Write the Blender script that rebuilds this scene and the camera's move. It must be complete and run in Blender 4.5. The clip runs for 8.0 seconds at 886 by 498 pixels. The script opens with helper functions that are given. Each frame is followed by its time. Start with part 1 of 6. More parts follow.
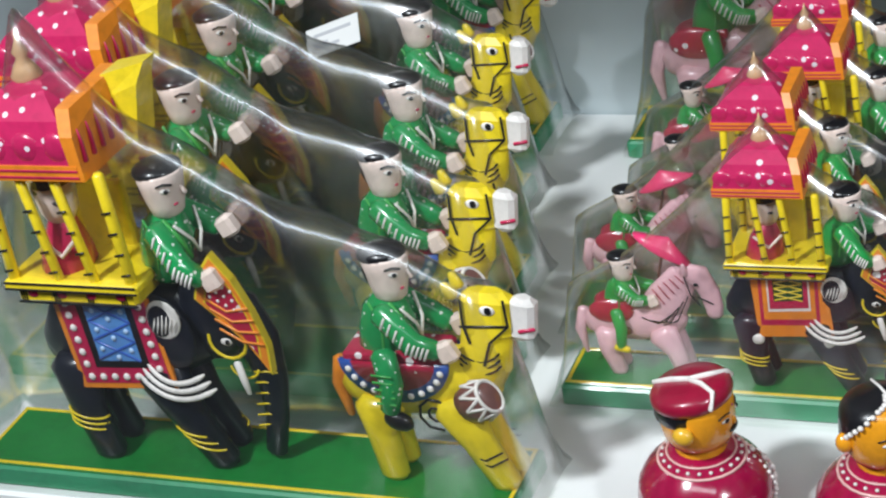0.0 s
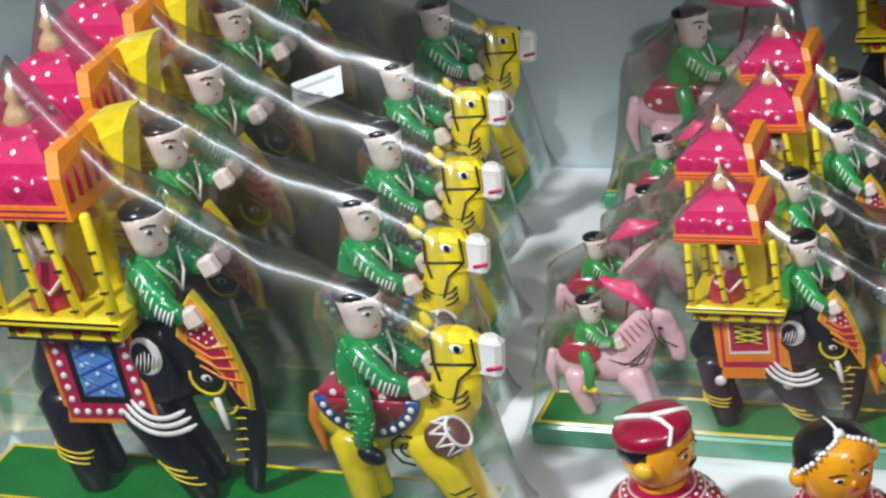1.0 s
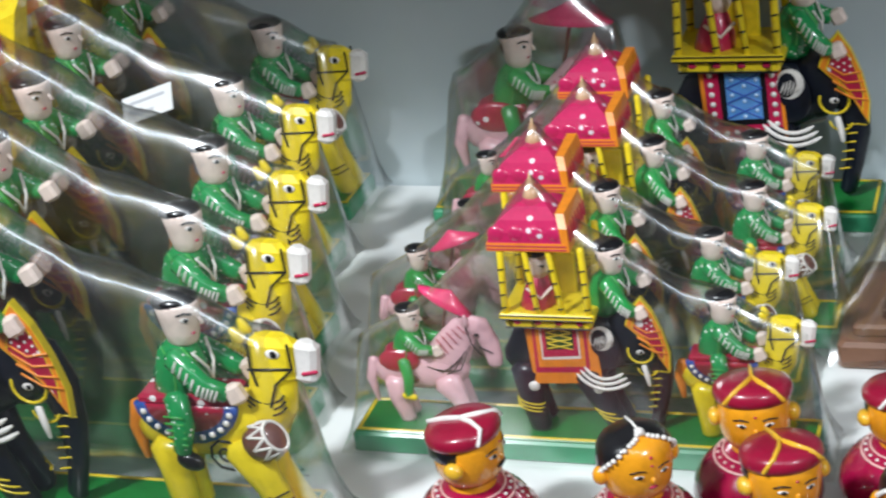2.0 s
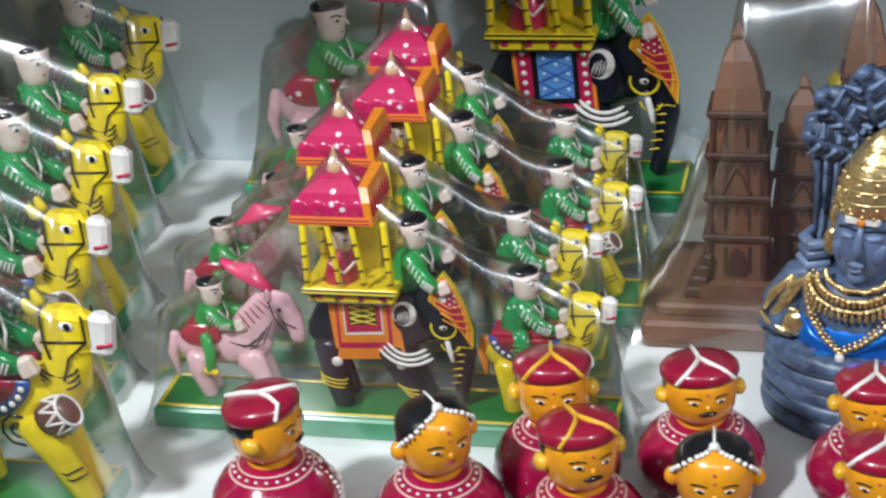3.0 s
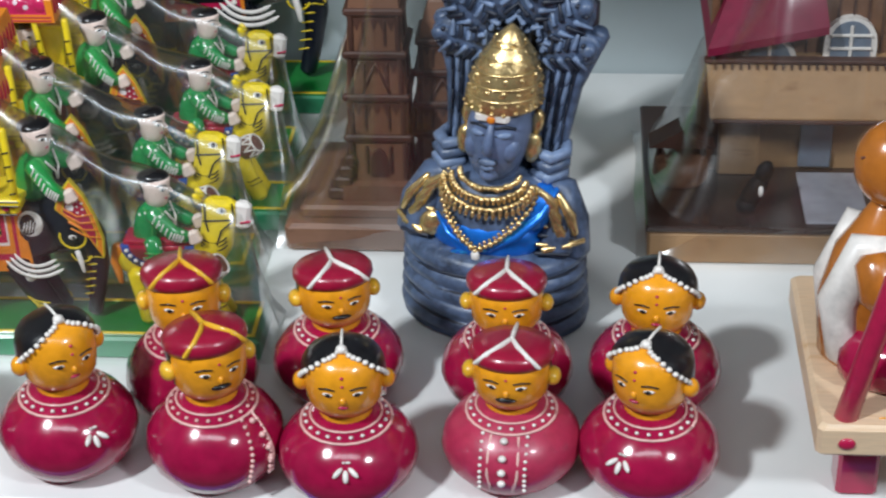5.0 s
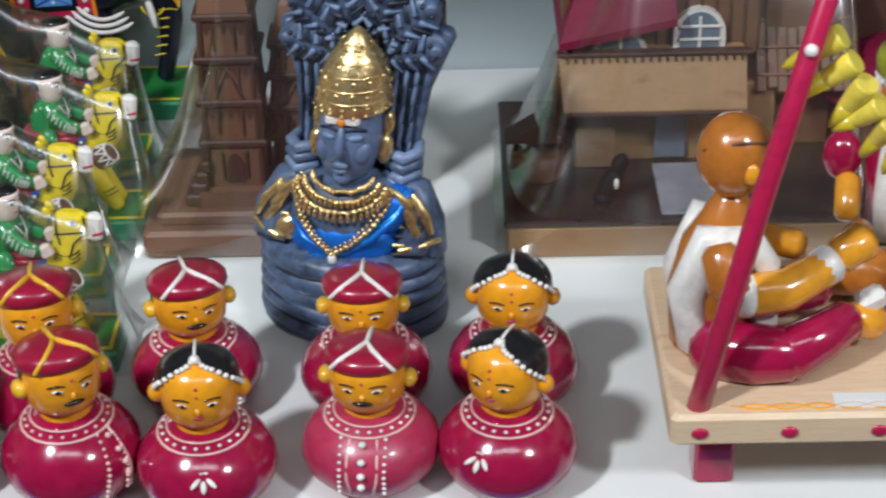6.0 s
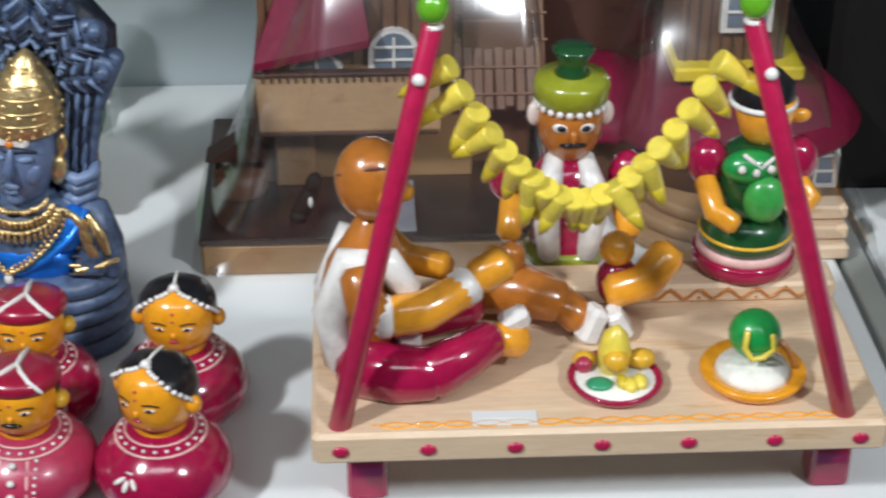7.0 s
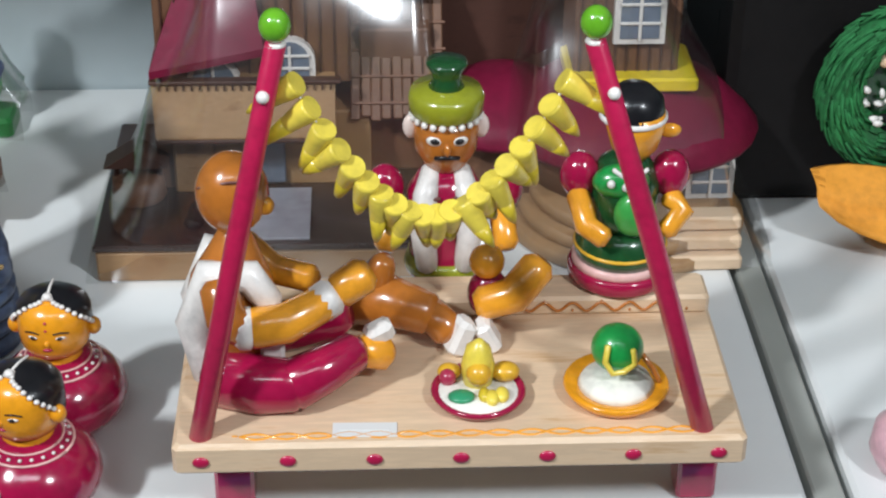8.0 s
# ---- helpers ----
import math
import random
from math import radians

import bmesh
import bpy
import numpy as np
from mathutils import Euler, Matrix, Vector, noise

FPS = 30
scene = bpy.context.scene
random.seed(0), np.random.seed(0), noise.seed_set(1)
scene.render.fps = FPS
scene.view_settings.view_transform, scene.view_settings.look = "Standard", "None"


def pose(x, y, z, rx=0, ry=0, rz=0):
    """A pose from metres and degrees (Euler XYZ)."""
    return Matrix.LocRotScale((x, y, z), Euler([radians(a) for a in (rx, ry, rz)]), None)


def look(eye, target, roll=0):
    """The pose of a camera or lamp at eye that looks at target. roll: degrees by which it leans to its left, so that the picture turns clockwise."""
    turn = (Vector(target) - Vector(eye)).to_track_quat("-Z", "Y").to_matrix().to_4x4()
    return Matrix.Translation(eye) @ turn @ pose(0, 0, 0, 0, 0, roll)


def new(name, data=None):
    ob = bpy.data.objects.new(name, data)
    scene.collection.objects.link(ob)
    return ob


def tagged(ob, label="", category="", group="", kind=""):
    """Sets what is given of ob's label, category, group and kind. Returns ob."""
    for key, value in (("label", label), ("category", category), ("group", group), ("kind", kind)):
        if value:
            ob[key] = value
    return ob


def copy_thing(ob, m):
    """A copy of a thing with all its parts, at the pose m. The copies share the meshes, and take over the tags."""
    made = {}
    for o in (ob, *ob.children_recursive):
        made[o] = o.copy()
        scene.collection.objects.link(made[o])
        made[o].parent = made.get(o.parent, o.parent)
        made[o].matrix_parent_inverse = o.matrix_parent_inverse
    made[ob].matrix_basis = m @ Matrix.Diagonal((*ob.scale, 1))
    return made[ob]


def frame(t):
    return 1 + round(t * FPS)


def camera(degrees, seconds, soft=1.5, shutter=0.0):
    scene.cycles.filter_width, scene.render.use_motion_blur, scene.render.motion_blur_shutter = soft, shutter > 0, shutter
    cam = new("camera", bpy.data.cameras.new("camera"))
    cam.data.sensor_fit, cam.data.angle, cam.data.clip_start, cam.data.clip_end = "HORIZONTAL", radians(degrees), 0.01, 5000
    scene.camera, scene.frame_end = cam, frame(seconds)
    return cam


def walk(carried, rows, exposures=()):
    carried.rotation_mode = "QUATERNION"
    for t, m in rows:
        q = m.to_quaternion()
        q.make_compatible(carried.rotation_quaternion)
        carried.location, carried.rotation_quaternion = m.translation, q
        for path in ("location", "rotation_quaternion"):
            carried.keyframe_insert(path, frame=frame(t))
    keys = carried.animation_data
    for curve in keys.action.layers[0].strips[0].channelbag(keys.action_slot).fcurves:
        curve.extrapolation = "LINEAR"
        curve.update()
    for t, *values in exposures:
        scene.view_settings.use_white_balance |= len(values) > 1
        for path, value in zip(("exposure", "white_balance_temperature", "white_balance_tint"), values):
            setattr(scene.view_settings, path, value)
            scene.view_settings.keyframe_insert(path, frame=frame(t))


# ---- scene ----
# Lengths below are written in decimetres; DM turns them into metres.
DM = 0.1

# ---- camera ----
cam = camera(28.00, 8.0, soft=2.2, shutter=0.3)
PATH = [
    (0.0, -0.19788, -0.52778, 0.46320, 61.173, 9.698, 20.824),
    (0.5, -0.19624, -0.53271, 0.46139, 61.307, 9.375, 21.095),
    (1.0, -0.17476, -0.55163, 0.46616, 63.307, 9.247, 21.116),
    (1.5, -0.15597, -0.56215, 0.46656, 64.154, 8.896, 20.345),
    (2.0, -0.14501, -0.56469, 0.46134, 63.838, 7.502, 17.331),
    (2.2, -0.14372, -0.56250, 0.45942, 63.732, 6.887, 16.331),
    (3.3, -0.12961, -0.55401, 0.44853, 62.443, 3.882, 11.894),
    (3.5, -0.12807, -0.55247, 0.44549, 61.888, 3.630, 11.333),
    (4.0, -0.12185, -0.54762, 0.43769, 60.201, 2.569, 9.469),
    (4.5, -0.10939, -0.53486, 0.43823, 59.663, 1.488, 6.331),
    (4.7, -0.10560, -0.53838, 0.44153, 59.540, 1.357, 5.358),
    (5.8, -0.08808, -0.52708, 0.44202, 58.931, 1.559, 1.173),
    (6.0, -0.08354, -0.53277, 0.44474, 58.963, 1.459, 0.209),
    (6.5, -0.04845, -0.54171, 0.45786, 59.096, 0.621, -1.987),
    (7.0, 0.00795, -0.54027, 0.45704, 58.929, -0.335, -3.028),
    (7.5, 0.05026, -0.53942, 0.46351, 58.467, -0.927, -2.611),
    (8.0, 0.06588, -0.54274, 0.46813, 58.583, -0.506, -2.461),
]
walk(cam, [(t, pose(x, y, z, rx, ry, rz)) for t, x, y, z, rx, ry, rz in PATH], exposures=[(0.0, -0.06), (0.5, -0.16), (1.2, 0.1), (2.2, 0.12), (4.0, -0.12), (6.0, -0.14), (8.0, -0.05)])

# ---- light ----
world = bpy.data.worlds.new("world")
scene.world = world
world.use_nodes = True
world.node_tree.nodes["Background"].inputs[0].default_value = (0.75, 0.82, 0.9, 1)
world.node_tree.nodes["Background"].inputs[1].default_value = 0.2
scene.view_settings.exposure = 0.0
scene.cycles.transparent_max_bounces = 32


def area_lamp(name, eye, target, w, h, watts, colour):
    data = bpy.data.lights.new(name, "AREA")
    data.shape, data.size, data.size_y, data.energy, data.color = "RECTANGLE", w, h, watts, colour
    ob = new(name, data)
    ob.matrix_world = look(eye, target)
    return ob


# ceiling lamps of the shop, in front of and above the shelf
area_lamp("key_lamp", (-0.95, -0.80, 1.30), (-0.1, 0.1, 0.0), 0.14, 0.14, 29, (0.89, 0.95, 1.0))
area_lamp("tube_lamp", (-0.15, -1.05, 1.42), (-0.2, 0.1, 0.1), 1.2, 0.12, 5.5, (0.8, 0.91, 1.0))
area_lamp("side_lamp", (0.80, -0.9, 1.1), (-0.1, 0.1, 0.0), 0.14, 0.14, 13, (0.88, 0.94, 1.0))

# ---- materials ----
MATS = {}


def node_material(name):
    m = bpy.data.materials.new(name)
    m.use_nodes = True
    nt = m.node_tree
    return m, nt, nt.nodes["Principled BSDF"]


def coords(nt, scale=(1, 1, 1), kind="Object"):
    tc = nt.nodes.new("ShaderNodeTexCoord")
    mp = nt.nodes.new("ShaderNodeMapping")
    mp.inputs["Scale"].default_value = scale
    nt.links.new(tc.outputs[kind], mp.inputs["Vector"])
    return mp.outputs["Vector"]


def noise_tex(nt, vec, scale, detail=4.0, rough=0.55):
    n = nt.nodes.new("ShaderNodeTexNoise")
    n.inputs["Scale"].default_value, n.inputs["Detail"].default_value, n.inputs["Roughness"].default_value = scale, detail, rough
    nt.links.new(vec, n.inputs["Vector"])
    return n.outputs["Fac"]


def ramp(nt, fac, stops):
    r = nt.nodes.new("ShaderNodeValToRGB")
    el = r.color_ramp.elements
    while len(el) < len(stops):
        el.new(0.5)
    for e, (p, c) in zip(el, stops):
        e.position, e.color = p, (*c, 1)
    nt.links.new(fac, r.inputs["Fac"])
    return r.outputs["Color"]


def bump(nt, bsdf, height, strength, dist):
    b = nt.nodes.new("ShaderNodeBump")
    b.inputs["Strength"].default_value, b.inputs["Distance"].default_value = strength, dist
    nt.links.new(height, b.inputs["Height"])
    nt.links.new(b.outputs["Normal"], bsdf.inputs["Normal"])


def shade(c, k):
    return tuple(max(0.0, min(1.0, v * k)) for v in c)


def paint(name, colour, rough=0.3, coat=0.4, metal=0.0, vary=0.16, specks=None, speck_scale=90, speck_size=0.28, relief=0.12, spec=0.5):
    """Brushed enamel on wood: two scales of tone, brush relief, and optional dabbed specks."""
    m, nt, b = node_material(name)
    v = coords(nt)
    big, fine = noise_tex(nt, v, 28), noise_tex(nt, v, 210, 6)
    mix = nt.nodes.new("ShaderNodeMath")
    mix.operation = "ADD"
    nt.links.new(big, mix.inputs[0])
    nt.links.new(fine, mix.inputs[1])
    half = nt.nodes.new("ShaderNodeMath")
    half.operation = "MULTIPLY"
    half.inputs[1].default_value = 0.5
    nt.links.new(mix.outputs[0], half.inputs[0])
    col = ramp(nt, half.outputs[0], [(0.32, shade(colour, 1 - 1.5 * vary)), (0.5, colour), (0.7, shade(colour, 1 + vary))])
    if specks:
        vo = nt.nodes.new("ShaderNodeTexVoronoi")
        vo.inputs["Scale"].default_value = speck_scale
        nt.links.new(v, vo.inputs["Vector"])
        near = nt.nodes.new("ShaderNodeMath")
        near.operation = "LESS_THAN"
        near.inputs[1].default_value = speck_size
        nt.links.new(vo.outputs["Distance"], near.inputs[0])
        mx = nt.nodes.new("ShaderNodeMix")
        mx.data_type = "RGBA"
        nt.links.new(near.outputs[0], mx.inputs["Factor"])
        nt.links.new(col, mx.inputs["A"])
        mx.inputs["B"].default_value = (*specks, 1)
        col = mx.outputs["Result"]
    nt.links.new(col, b.inputs["Base Color"])
    b.inputs["Roughness"].default_value, b.inputs["Metallic"].default_value = rough, metal
    b.inputs["Coat Weight"].default_value, b.inputs["Coat Roughness"].default_value = coat, 0.12
    b.inputs["Specular IOR Level"].default_value = spec
    bump(nt, b, half.outputs[0], relief, 0.0012)
    MATS[name] = m
    return m


def grained(name, light, dark, scale=(9, 60, 60), rough=0.5, coat=0.0, knots=0.0):
    """Wood with long grain along x."""
    m, nt, b = node_material(name)
    v = coords(nt, scale)
    w = noise_tex(nt, v, 2.2, 8, 0.62)
    fine = noise_tex(nt, coords(nt, (30, 420, 420)), 1.6, 5)
    mix = nt.nodes.new("ShaderNodeMath")
    mix.operation = "MULTIPLY_ADD"
    mix.inputs[1].default_value = 0.35
    nt.links.new(fine, mix.inputs[0])
    nt.links.new(w, mix.inputs[2])
    col = ramp(nt, mix.outputs[0], [(0.45, dark), (0.62, light), (0.72, shade(light, 0.9)), (0.9, shade(light, 1.08))])
    nt.links.new(col, b.inputs["Base Color"])
    b.inputs["Roughness"].default_value, b.inputs["Coat Weight"].default_value = rough, coat
    bump(nt, b, mix.outputs[0], 0.18, 0.001)
    MATS[name] = m
    return m


def film(name):
    """Clear wrapping film: see-through, with gloss at slanting angles and fine creases."""
    m = bpy.data.materials.new(name)
    m.use_nodes = True
    nt = m.node_tree
    nt.nodes.clear()
    out = nt.nodes.new("ShaderNodeOutputMaterial")
    clear = nt.nodes.new("ShaderNodeBsdfTransparent")
    clear.inputs[0].default_value = (0.955, 0.96, 0.955, 1)
    gloss = nt.nodes.new("ShaderNodeBsdfGlossy")
    gloss.inputs["Roughness"].default_value = 0.22
    fres = nt.nodes.new("ShaderNodeFresnel")
    fres.inputs["IOR"].default_value = 1.55
    v = coords(nt)
    height = noise_tex(nt, v, 17, 2, 0.45)
    b = nt.nodes.new("ShaderNodeBump")
    b.inputs["Strength"].default_value, b.inputs["Distance"].default_value = 0.55, 0.006
    nt.links.new(height, b.inputs["Height"])
    nt.links.new(b.outputs["Normal"], gloss.inputs["Normal"])
    nt.links.new(b.outputs["Normal"], fres.inputs["Normal"])
    gain = nt.nodes.new("ShaderNodeMath")
    gain.operation, gain.use_clamp = "MULTIPLY", True
    gain.inputs[1].default_value = 4.4
    nt.links.new(fres.outputs[0], gain.inputs[0])
    most = nt.nodes.new("ShaderNodeMath")
    most.operation = "MINIMUM"
    most.inputs[1].default_value = 0.6
    nt.links.new(gain.outputs[0], most.inputs[0])
    mix = nt.nodes.new("ShaderNodeMixShader")
    nt.links.new(most.outputs[0], mix.inputs[0])
    haze = nt.nodes.new("ShaderNodeBsdfDiffuse")
    haze.inputs[0].default_value = (0.8, 0.83, 0.82, 1)
    veil = nt.nodes.new("ShaderNodeMixShader")
    veil.inputs[0].default_value = 0.005
    nt.links.new(clear.outputs[0], veil.inputs[1])
    nt.links.new(haze.outputs[0], veil.inputs[2])
    nt.links.new(veil.outputs[0], mix.inputs[1])
    nt.links.new(gloss.outputs[0], mix.inputs[2])
    nt.links.new(mix.outputs[0], out.inputs["Surface"])
    MATS[name] = m


def plain_surface(name, a, b2, rough, scale=14, relief=0.06):
    """Matt boards and plaster: faint stains and a fine tooth."""
    m, nt, b = node_material(name)
    v = coords(nt)
    big, fine = noise_tex(nt, v, scale, 5), noise_tex(nt, v, 500, 3)
    nt.links.new(ramp(nt, big, [(0.3, a), (0.7, b2)]), b.inputs["Base Color"])
    b.inputs["Roughness"].default_value = rough
    bump(nt, b, fine, relief, 0.0006)
    MATS[name] = m


WHITE = (0.78, 0.74, 0.7)
paint("maroon", (0.33, 0.006, 0.05), 0.16, 0.6)
paint("maroon_dull", (0.42, 0.03, 0.08), 0.35, 0.3)
paint("cap_red", (0.3, 0.006, 0.034), 0.3, 0.4)
paint("ochre", (0.82, 0.33, 0.014), 0.25, 0.6)
paint("ear_yellow", (0.75, 0.42, 0.03), 0.3, 0.4)
paint("black_paint", (0.009, 0.009, 0.011), 0.28, 0.3, vary=0.3, spec=0.35)
paint("elephant_black", (0.008, 0.010, 0.018), 0.3, 0.2, vary=0.35, relief=0.3, spec=0.3)
paint("white_paint", WHITE, 0.4, 0.2)
paint("pink_line", (0.75, 0.45, 0.42), 0.4, 0.2)
paint("skin_pale", (0.84, 0.68, 0.61), 0.4, 0.2)
paint("coat_green", (0.012, 0.27, 0.075), 0.25, 0.5, specks=(0.75, 0.8, 0.72), speck_scale=270, speck_size=0.2)
paint("plain_green", (0.012, 0.3, 0.06), 0.3, 0.4)
paint("leaf_green", (0.05, 0.36, 0.07), 0.3, 0.4)
paint("board_green", (0.008, 0.18, 0.03), 0.3, 0.3)
paint("edge_green", (0.03, 0.28, 0.13), 0.4, 0.2)
paint("yellow", (0.8, 0.6, 0.02), 0.3, 0.4)
paint("camel_yellow", (0.8, 0.61, 0.02), 0.3, 0.4)
paint("orange", (0.78, 0.24, 0.02), 0.35, 0.3)
paint("roof_pink", (0.52, 0.018, 0.1), 0.28, 0.5, specks=(0.8, 0.7, 0.75), speck_scale=130, speck_size=0.18)
paint("crimson", (0.48, 0.012, 0.07), 0.3, 0.4)
paint("umbrella_pink", (0.78, 0.04, 0.16), 0.35, 0.3)
paint("saddle_red", (0.42, 0.01, 0.05), 0.3, 0.4, specks=(0.8, 0.75, 0.75), speck_scale=110, speck_size=0.2)
paint("blue", (0.03, 0.1, 0.42), 0.3, 0.4)
paint("sky_blue", (0.1, 0.28, 0.62), 0.3, 0.4)
paint("pale_blue", (0.42, 0.6, 0.85), 0.3, 0.4)
paint("horse_pink", (0.76, 0.45, 0.5), 0.35, 0.3)
paint("drum_brown", (0.16, 0.06, 0.05), 0.4, 0.2)
paint("spire_tan", (0.6, 0.38, 0.2), 0.4, 0.3)
paint("figure_brown", (0.46, 0.15, 0.022), 0.25, 0.6)
paint("figure_orange", (0.82, 0.34, 0.025), 0.25, 0.6)
paint("olive", (0.28, 0.3, 0.02), 0.25, 0.6)
paint("dark_green", (0.01, 0.07, 0.02), 0.25, 0.6)
paint("lamp_green", (0.14, 0.42, 0.02), 0.22, 0.7)
paint("lemon", (0.8, 0.63, 0.08), 0.32, 0.4)
paint("mango_tip", (0.6, 0.45, 0.03), 0.35, 0.3)
paint("gold", (0.78, 0.57, 0.27), 0.27, 0.0, metal=0.85, relief=1.0, vary=0.35)
paint("metal_blue", (0.012, 0.2, 0.8), 0.3, 0.4, metal=0.5, relief=0.4)
paint("metal_azure", (0.03, 0.36, 0.85), 0.28, 0.4, metal=0.6, relief=0.4)
paint("stone_blue", (0.075, 0.11, 0.19), 0.38, 0.0, vary=0.5, relief=0.6)
paint("stone_light", (0.15, 0.21, 0.34), 0.42, 0.0, vary=0.45, relief=0.7)
paint("stone_face", (0.13, 0.18, 0.31), 0.36, 0.0, vary=0.25, relief=0.2)
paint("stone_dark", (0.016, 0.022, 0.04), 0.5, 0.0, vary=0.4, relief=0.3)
paint("roof_crimson", (0.16, 0.006, 0.03), 0.5, 0.0, relief=0.3, spec=0.25)
paint("dark_lacquer", (0.035, 0.018, 0.014), 0.22, 0.4)
paint("rice_white", (0.8, 0.78, 0.7), 0.6, 0.0)
paint("near_black", (0.008, 0.007, 0.007), 0.6, 0.0, spec=0.15)
paint("cloth_orange", (0.75, 0.3, 0.03), 0.8, 0.0, relief=0.4)
paint("fibre_green", (0.015, 0.15, 0.04), 0.8, 0.0, vary=0.5, relief=1.0)
paint("pale_lilac", (0.36, 0.36, 0.41), 0.3, 0.3)
paint("grey_glass", (0.16, 0.2, 0.26), 0.12, 0.6)
grained("pine", (0.74, 0.54, 0.36), (0.58, 0.36, 0.19), coat=0.15)
grained("tan_board", (0.36, 0.21, 0.1), (0.25, 0.13, 0.055), (30, 30, 60))
grained("brown_board", (0.16, 0.075, 0.04), (0.07, 0.03, 0.018), (60, 60, 9))
grained("carved_wood", (0.19, 0.09, 0.052), (0.085, 0.036, 0.022), (24, 24, 24))
grained("carved_dark", (0.075, 0.032, 0.022), (0.04, 0.017, 0.012), (24, 24, 24))
plain_surface("shelf_white", (0.74, 0.76, 0.75), (0.8, 0.81, 0.8), 0.32)
plain_surface("wall_grey", (0.47, 0.54, 0.56), (0.52, 0.58, 0.6), 0.6)
# very dark tone, set to hold down light bounced off the room
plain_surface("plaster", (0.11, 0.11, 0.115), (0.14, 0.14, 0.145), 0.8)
plain_surface("strip_grey", (0.32, 0.33, 0.3), (0.38, 0.39, 0.36), 0.4)
plain_surface("edge_purple", (0.2, 0.16, 0.6), (0.26, 0.22, 0.68), 0.4)
plain_surface("label_white", (0.66, 0.67, 0.66), (0.72, 0.72, 0.71), 0.6)
plain_surface("label_ink", (0.4, 0.41, 0.44), (0.46, 0.47, 0.5), 0.6)
film("clear_film")


# ---- shaping helpers ----
class Shape:
    """Gathers painted solids into one mesh."""

    def __init__(self, at=(0, 0, 0), scale=1.0):
        self.verts, self.faces, self.idx, self.mats = [], [], [], []
        self.m = Matrix.Translation(at) @ Matrix.Scale(scale, 4)
        self.smooth, self.subs = [], []

    def sub(self, name, label=""):
        """A piece that becomes a part of its own under this one."""
        c = Shape()
        c.m = self.m.copy()
        self.subs.append((name, label, c))
        return c

    def add(self, verts, faces, mat, smooth=True, m=None):
        if mat not in self.mats:
            self.mats.append(mat)
        k, n = self.mats.index(mat), len(self.verts)
        t = self.m @ m if m is not None else self.m
        self.verts += [t @ Vector(v) for v in verts]
        self.faces += [[n + i for i in f] for f in faces]
        self.idx += [k] * len(faces)
        self.smooth += [smooth] * len(faces)
        return self

    def rings(self, rows, mat, smooth=True, m=None, closed=True):
        """A skin over rows of points, each row a loop; ends are filled."""
        n = len(rows[0])
        verts = [p for r in rows for p in r]
        faces = [[i * n + j, i * n + (j + 1) % n, (i + 1) * n + (j + 1) % n, (i + 1) * n + j] for i in range(len(rows) - 1) for j in range(n)]
        if closed:
            faces += [list(range(n))[::-1], [(len(rows) - 1) * n + j for j in range(n)]]
        return self.add(verts, faces, mat, smooth, m)

    def lathe(self, c, profile, mat, seg=24, m=None, sy=1.0):
        rows = [[(c[0] + r * math.cos(a), c[1] + sy * r * math.sin(a), c[2] + z) for a in [2 * math.pi * j / seg for j in range(seg)]] for r, z in profile]
        return self.rings(rows, mat, True, m)

    def ball(self, c, r, mat, rot=(0, 0, 0), seg=16, lat=9):
        rx, ry, rz = (r, r, r) if isinstance(r, (int, float)) else r
        prof = [(max(1e-3, math.sin(math.pi * i / lat)), -math.cos(math.pi * i / lat)) for i in range(lat + 1)]
        return self.lathe((0, 0, 0), prof, mat, seg, pose(*c, *rot) @ Matrix.Diagonal((rx, ry, rz, 1)))

    def tube(self, pts, radii, mat, seg=12, flat=1.0, round_end=True):
        pts = [Vector(p) for p in pts]
        if isinstance(radii, (int, float)):
            radii = [radii] * len(pts)
        radii = list(radii)
        if round_end:
            d0, d1 = (pts[0] - pts[1]).normalized(), (pts[-1] - pts[-2]).normalized()
            pts = [pts[0] + d0 * radii[0] * 0.45] + pts + [pts[-1] + d1 * radii[-1] * 0.45]
            radii = [radii[0] * 0.6] + radii + [radii[-1] * 0.6]
        rows, side = [], None
        for i, p in enumerate(pts):
            d = (pts[min(i + 1, len(pts) - 1)] - pts[max(i - 1, 0)]).normalized()
            ref = Vector((0, 1, 0)) if abs(d.y) < 0.9 else Vector((1, 0, 0))
            if side is not None:
                ref = side
            u = d.cross(ref).normalized()
            w = u.cross(d).normalized()
            side = w
            rows.append([tuple(p + radii[i] * (math.cos(a) * u + flat * math.sin(a) * w)) for a in [2 * math.pi * j / seg for j in range(seg)]])
        return self.rings(rows, mat)

    def box(self, c, s, mat, bevel=0.015, rot=(0, 0, 0), taper=1.0):
        """A block with chamfered edges; taper shrinks its top."""
        hx, hy, hz = s[0] / 2, s[1] / 2, s[2] / 2
        b = min(bevel, hx * 0.45, hy * 0.45, hz * 0.45)
        rows = []
        for z, k in ((-hz, 1), (-hz + b, 0), (hz - b, 0), (hz, 1)):
            f = taper if z > 0 else 1.0
            x, y = hx * f, hy * f
            i = b if k else 0.0
            e = b
            x0, y0 = x - i, y - i
            rows.append([(x0 - e, -y0, z), (x0, -y0 + e, z), (x0, y0 - e, z), (x0 - e, y0, z), (-x0 + e, y0, z), (-x0, y0 - e, z), (-x0, -y0 + e, z), (-x0 + e, -y0, z)])
        return self.rings(rows, mat, False, pose(*c, *rot))

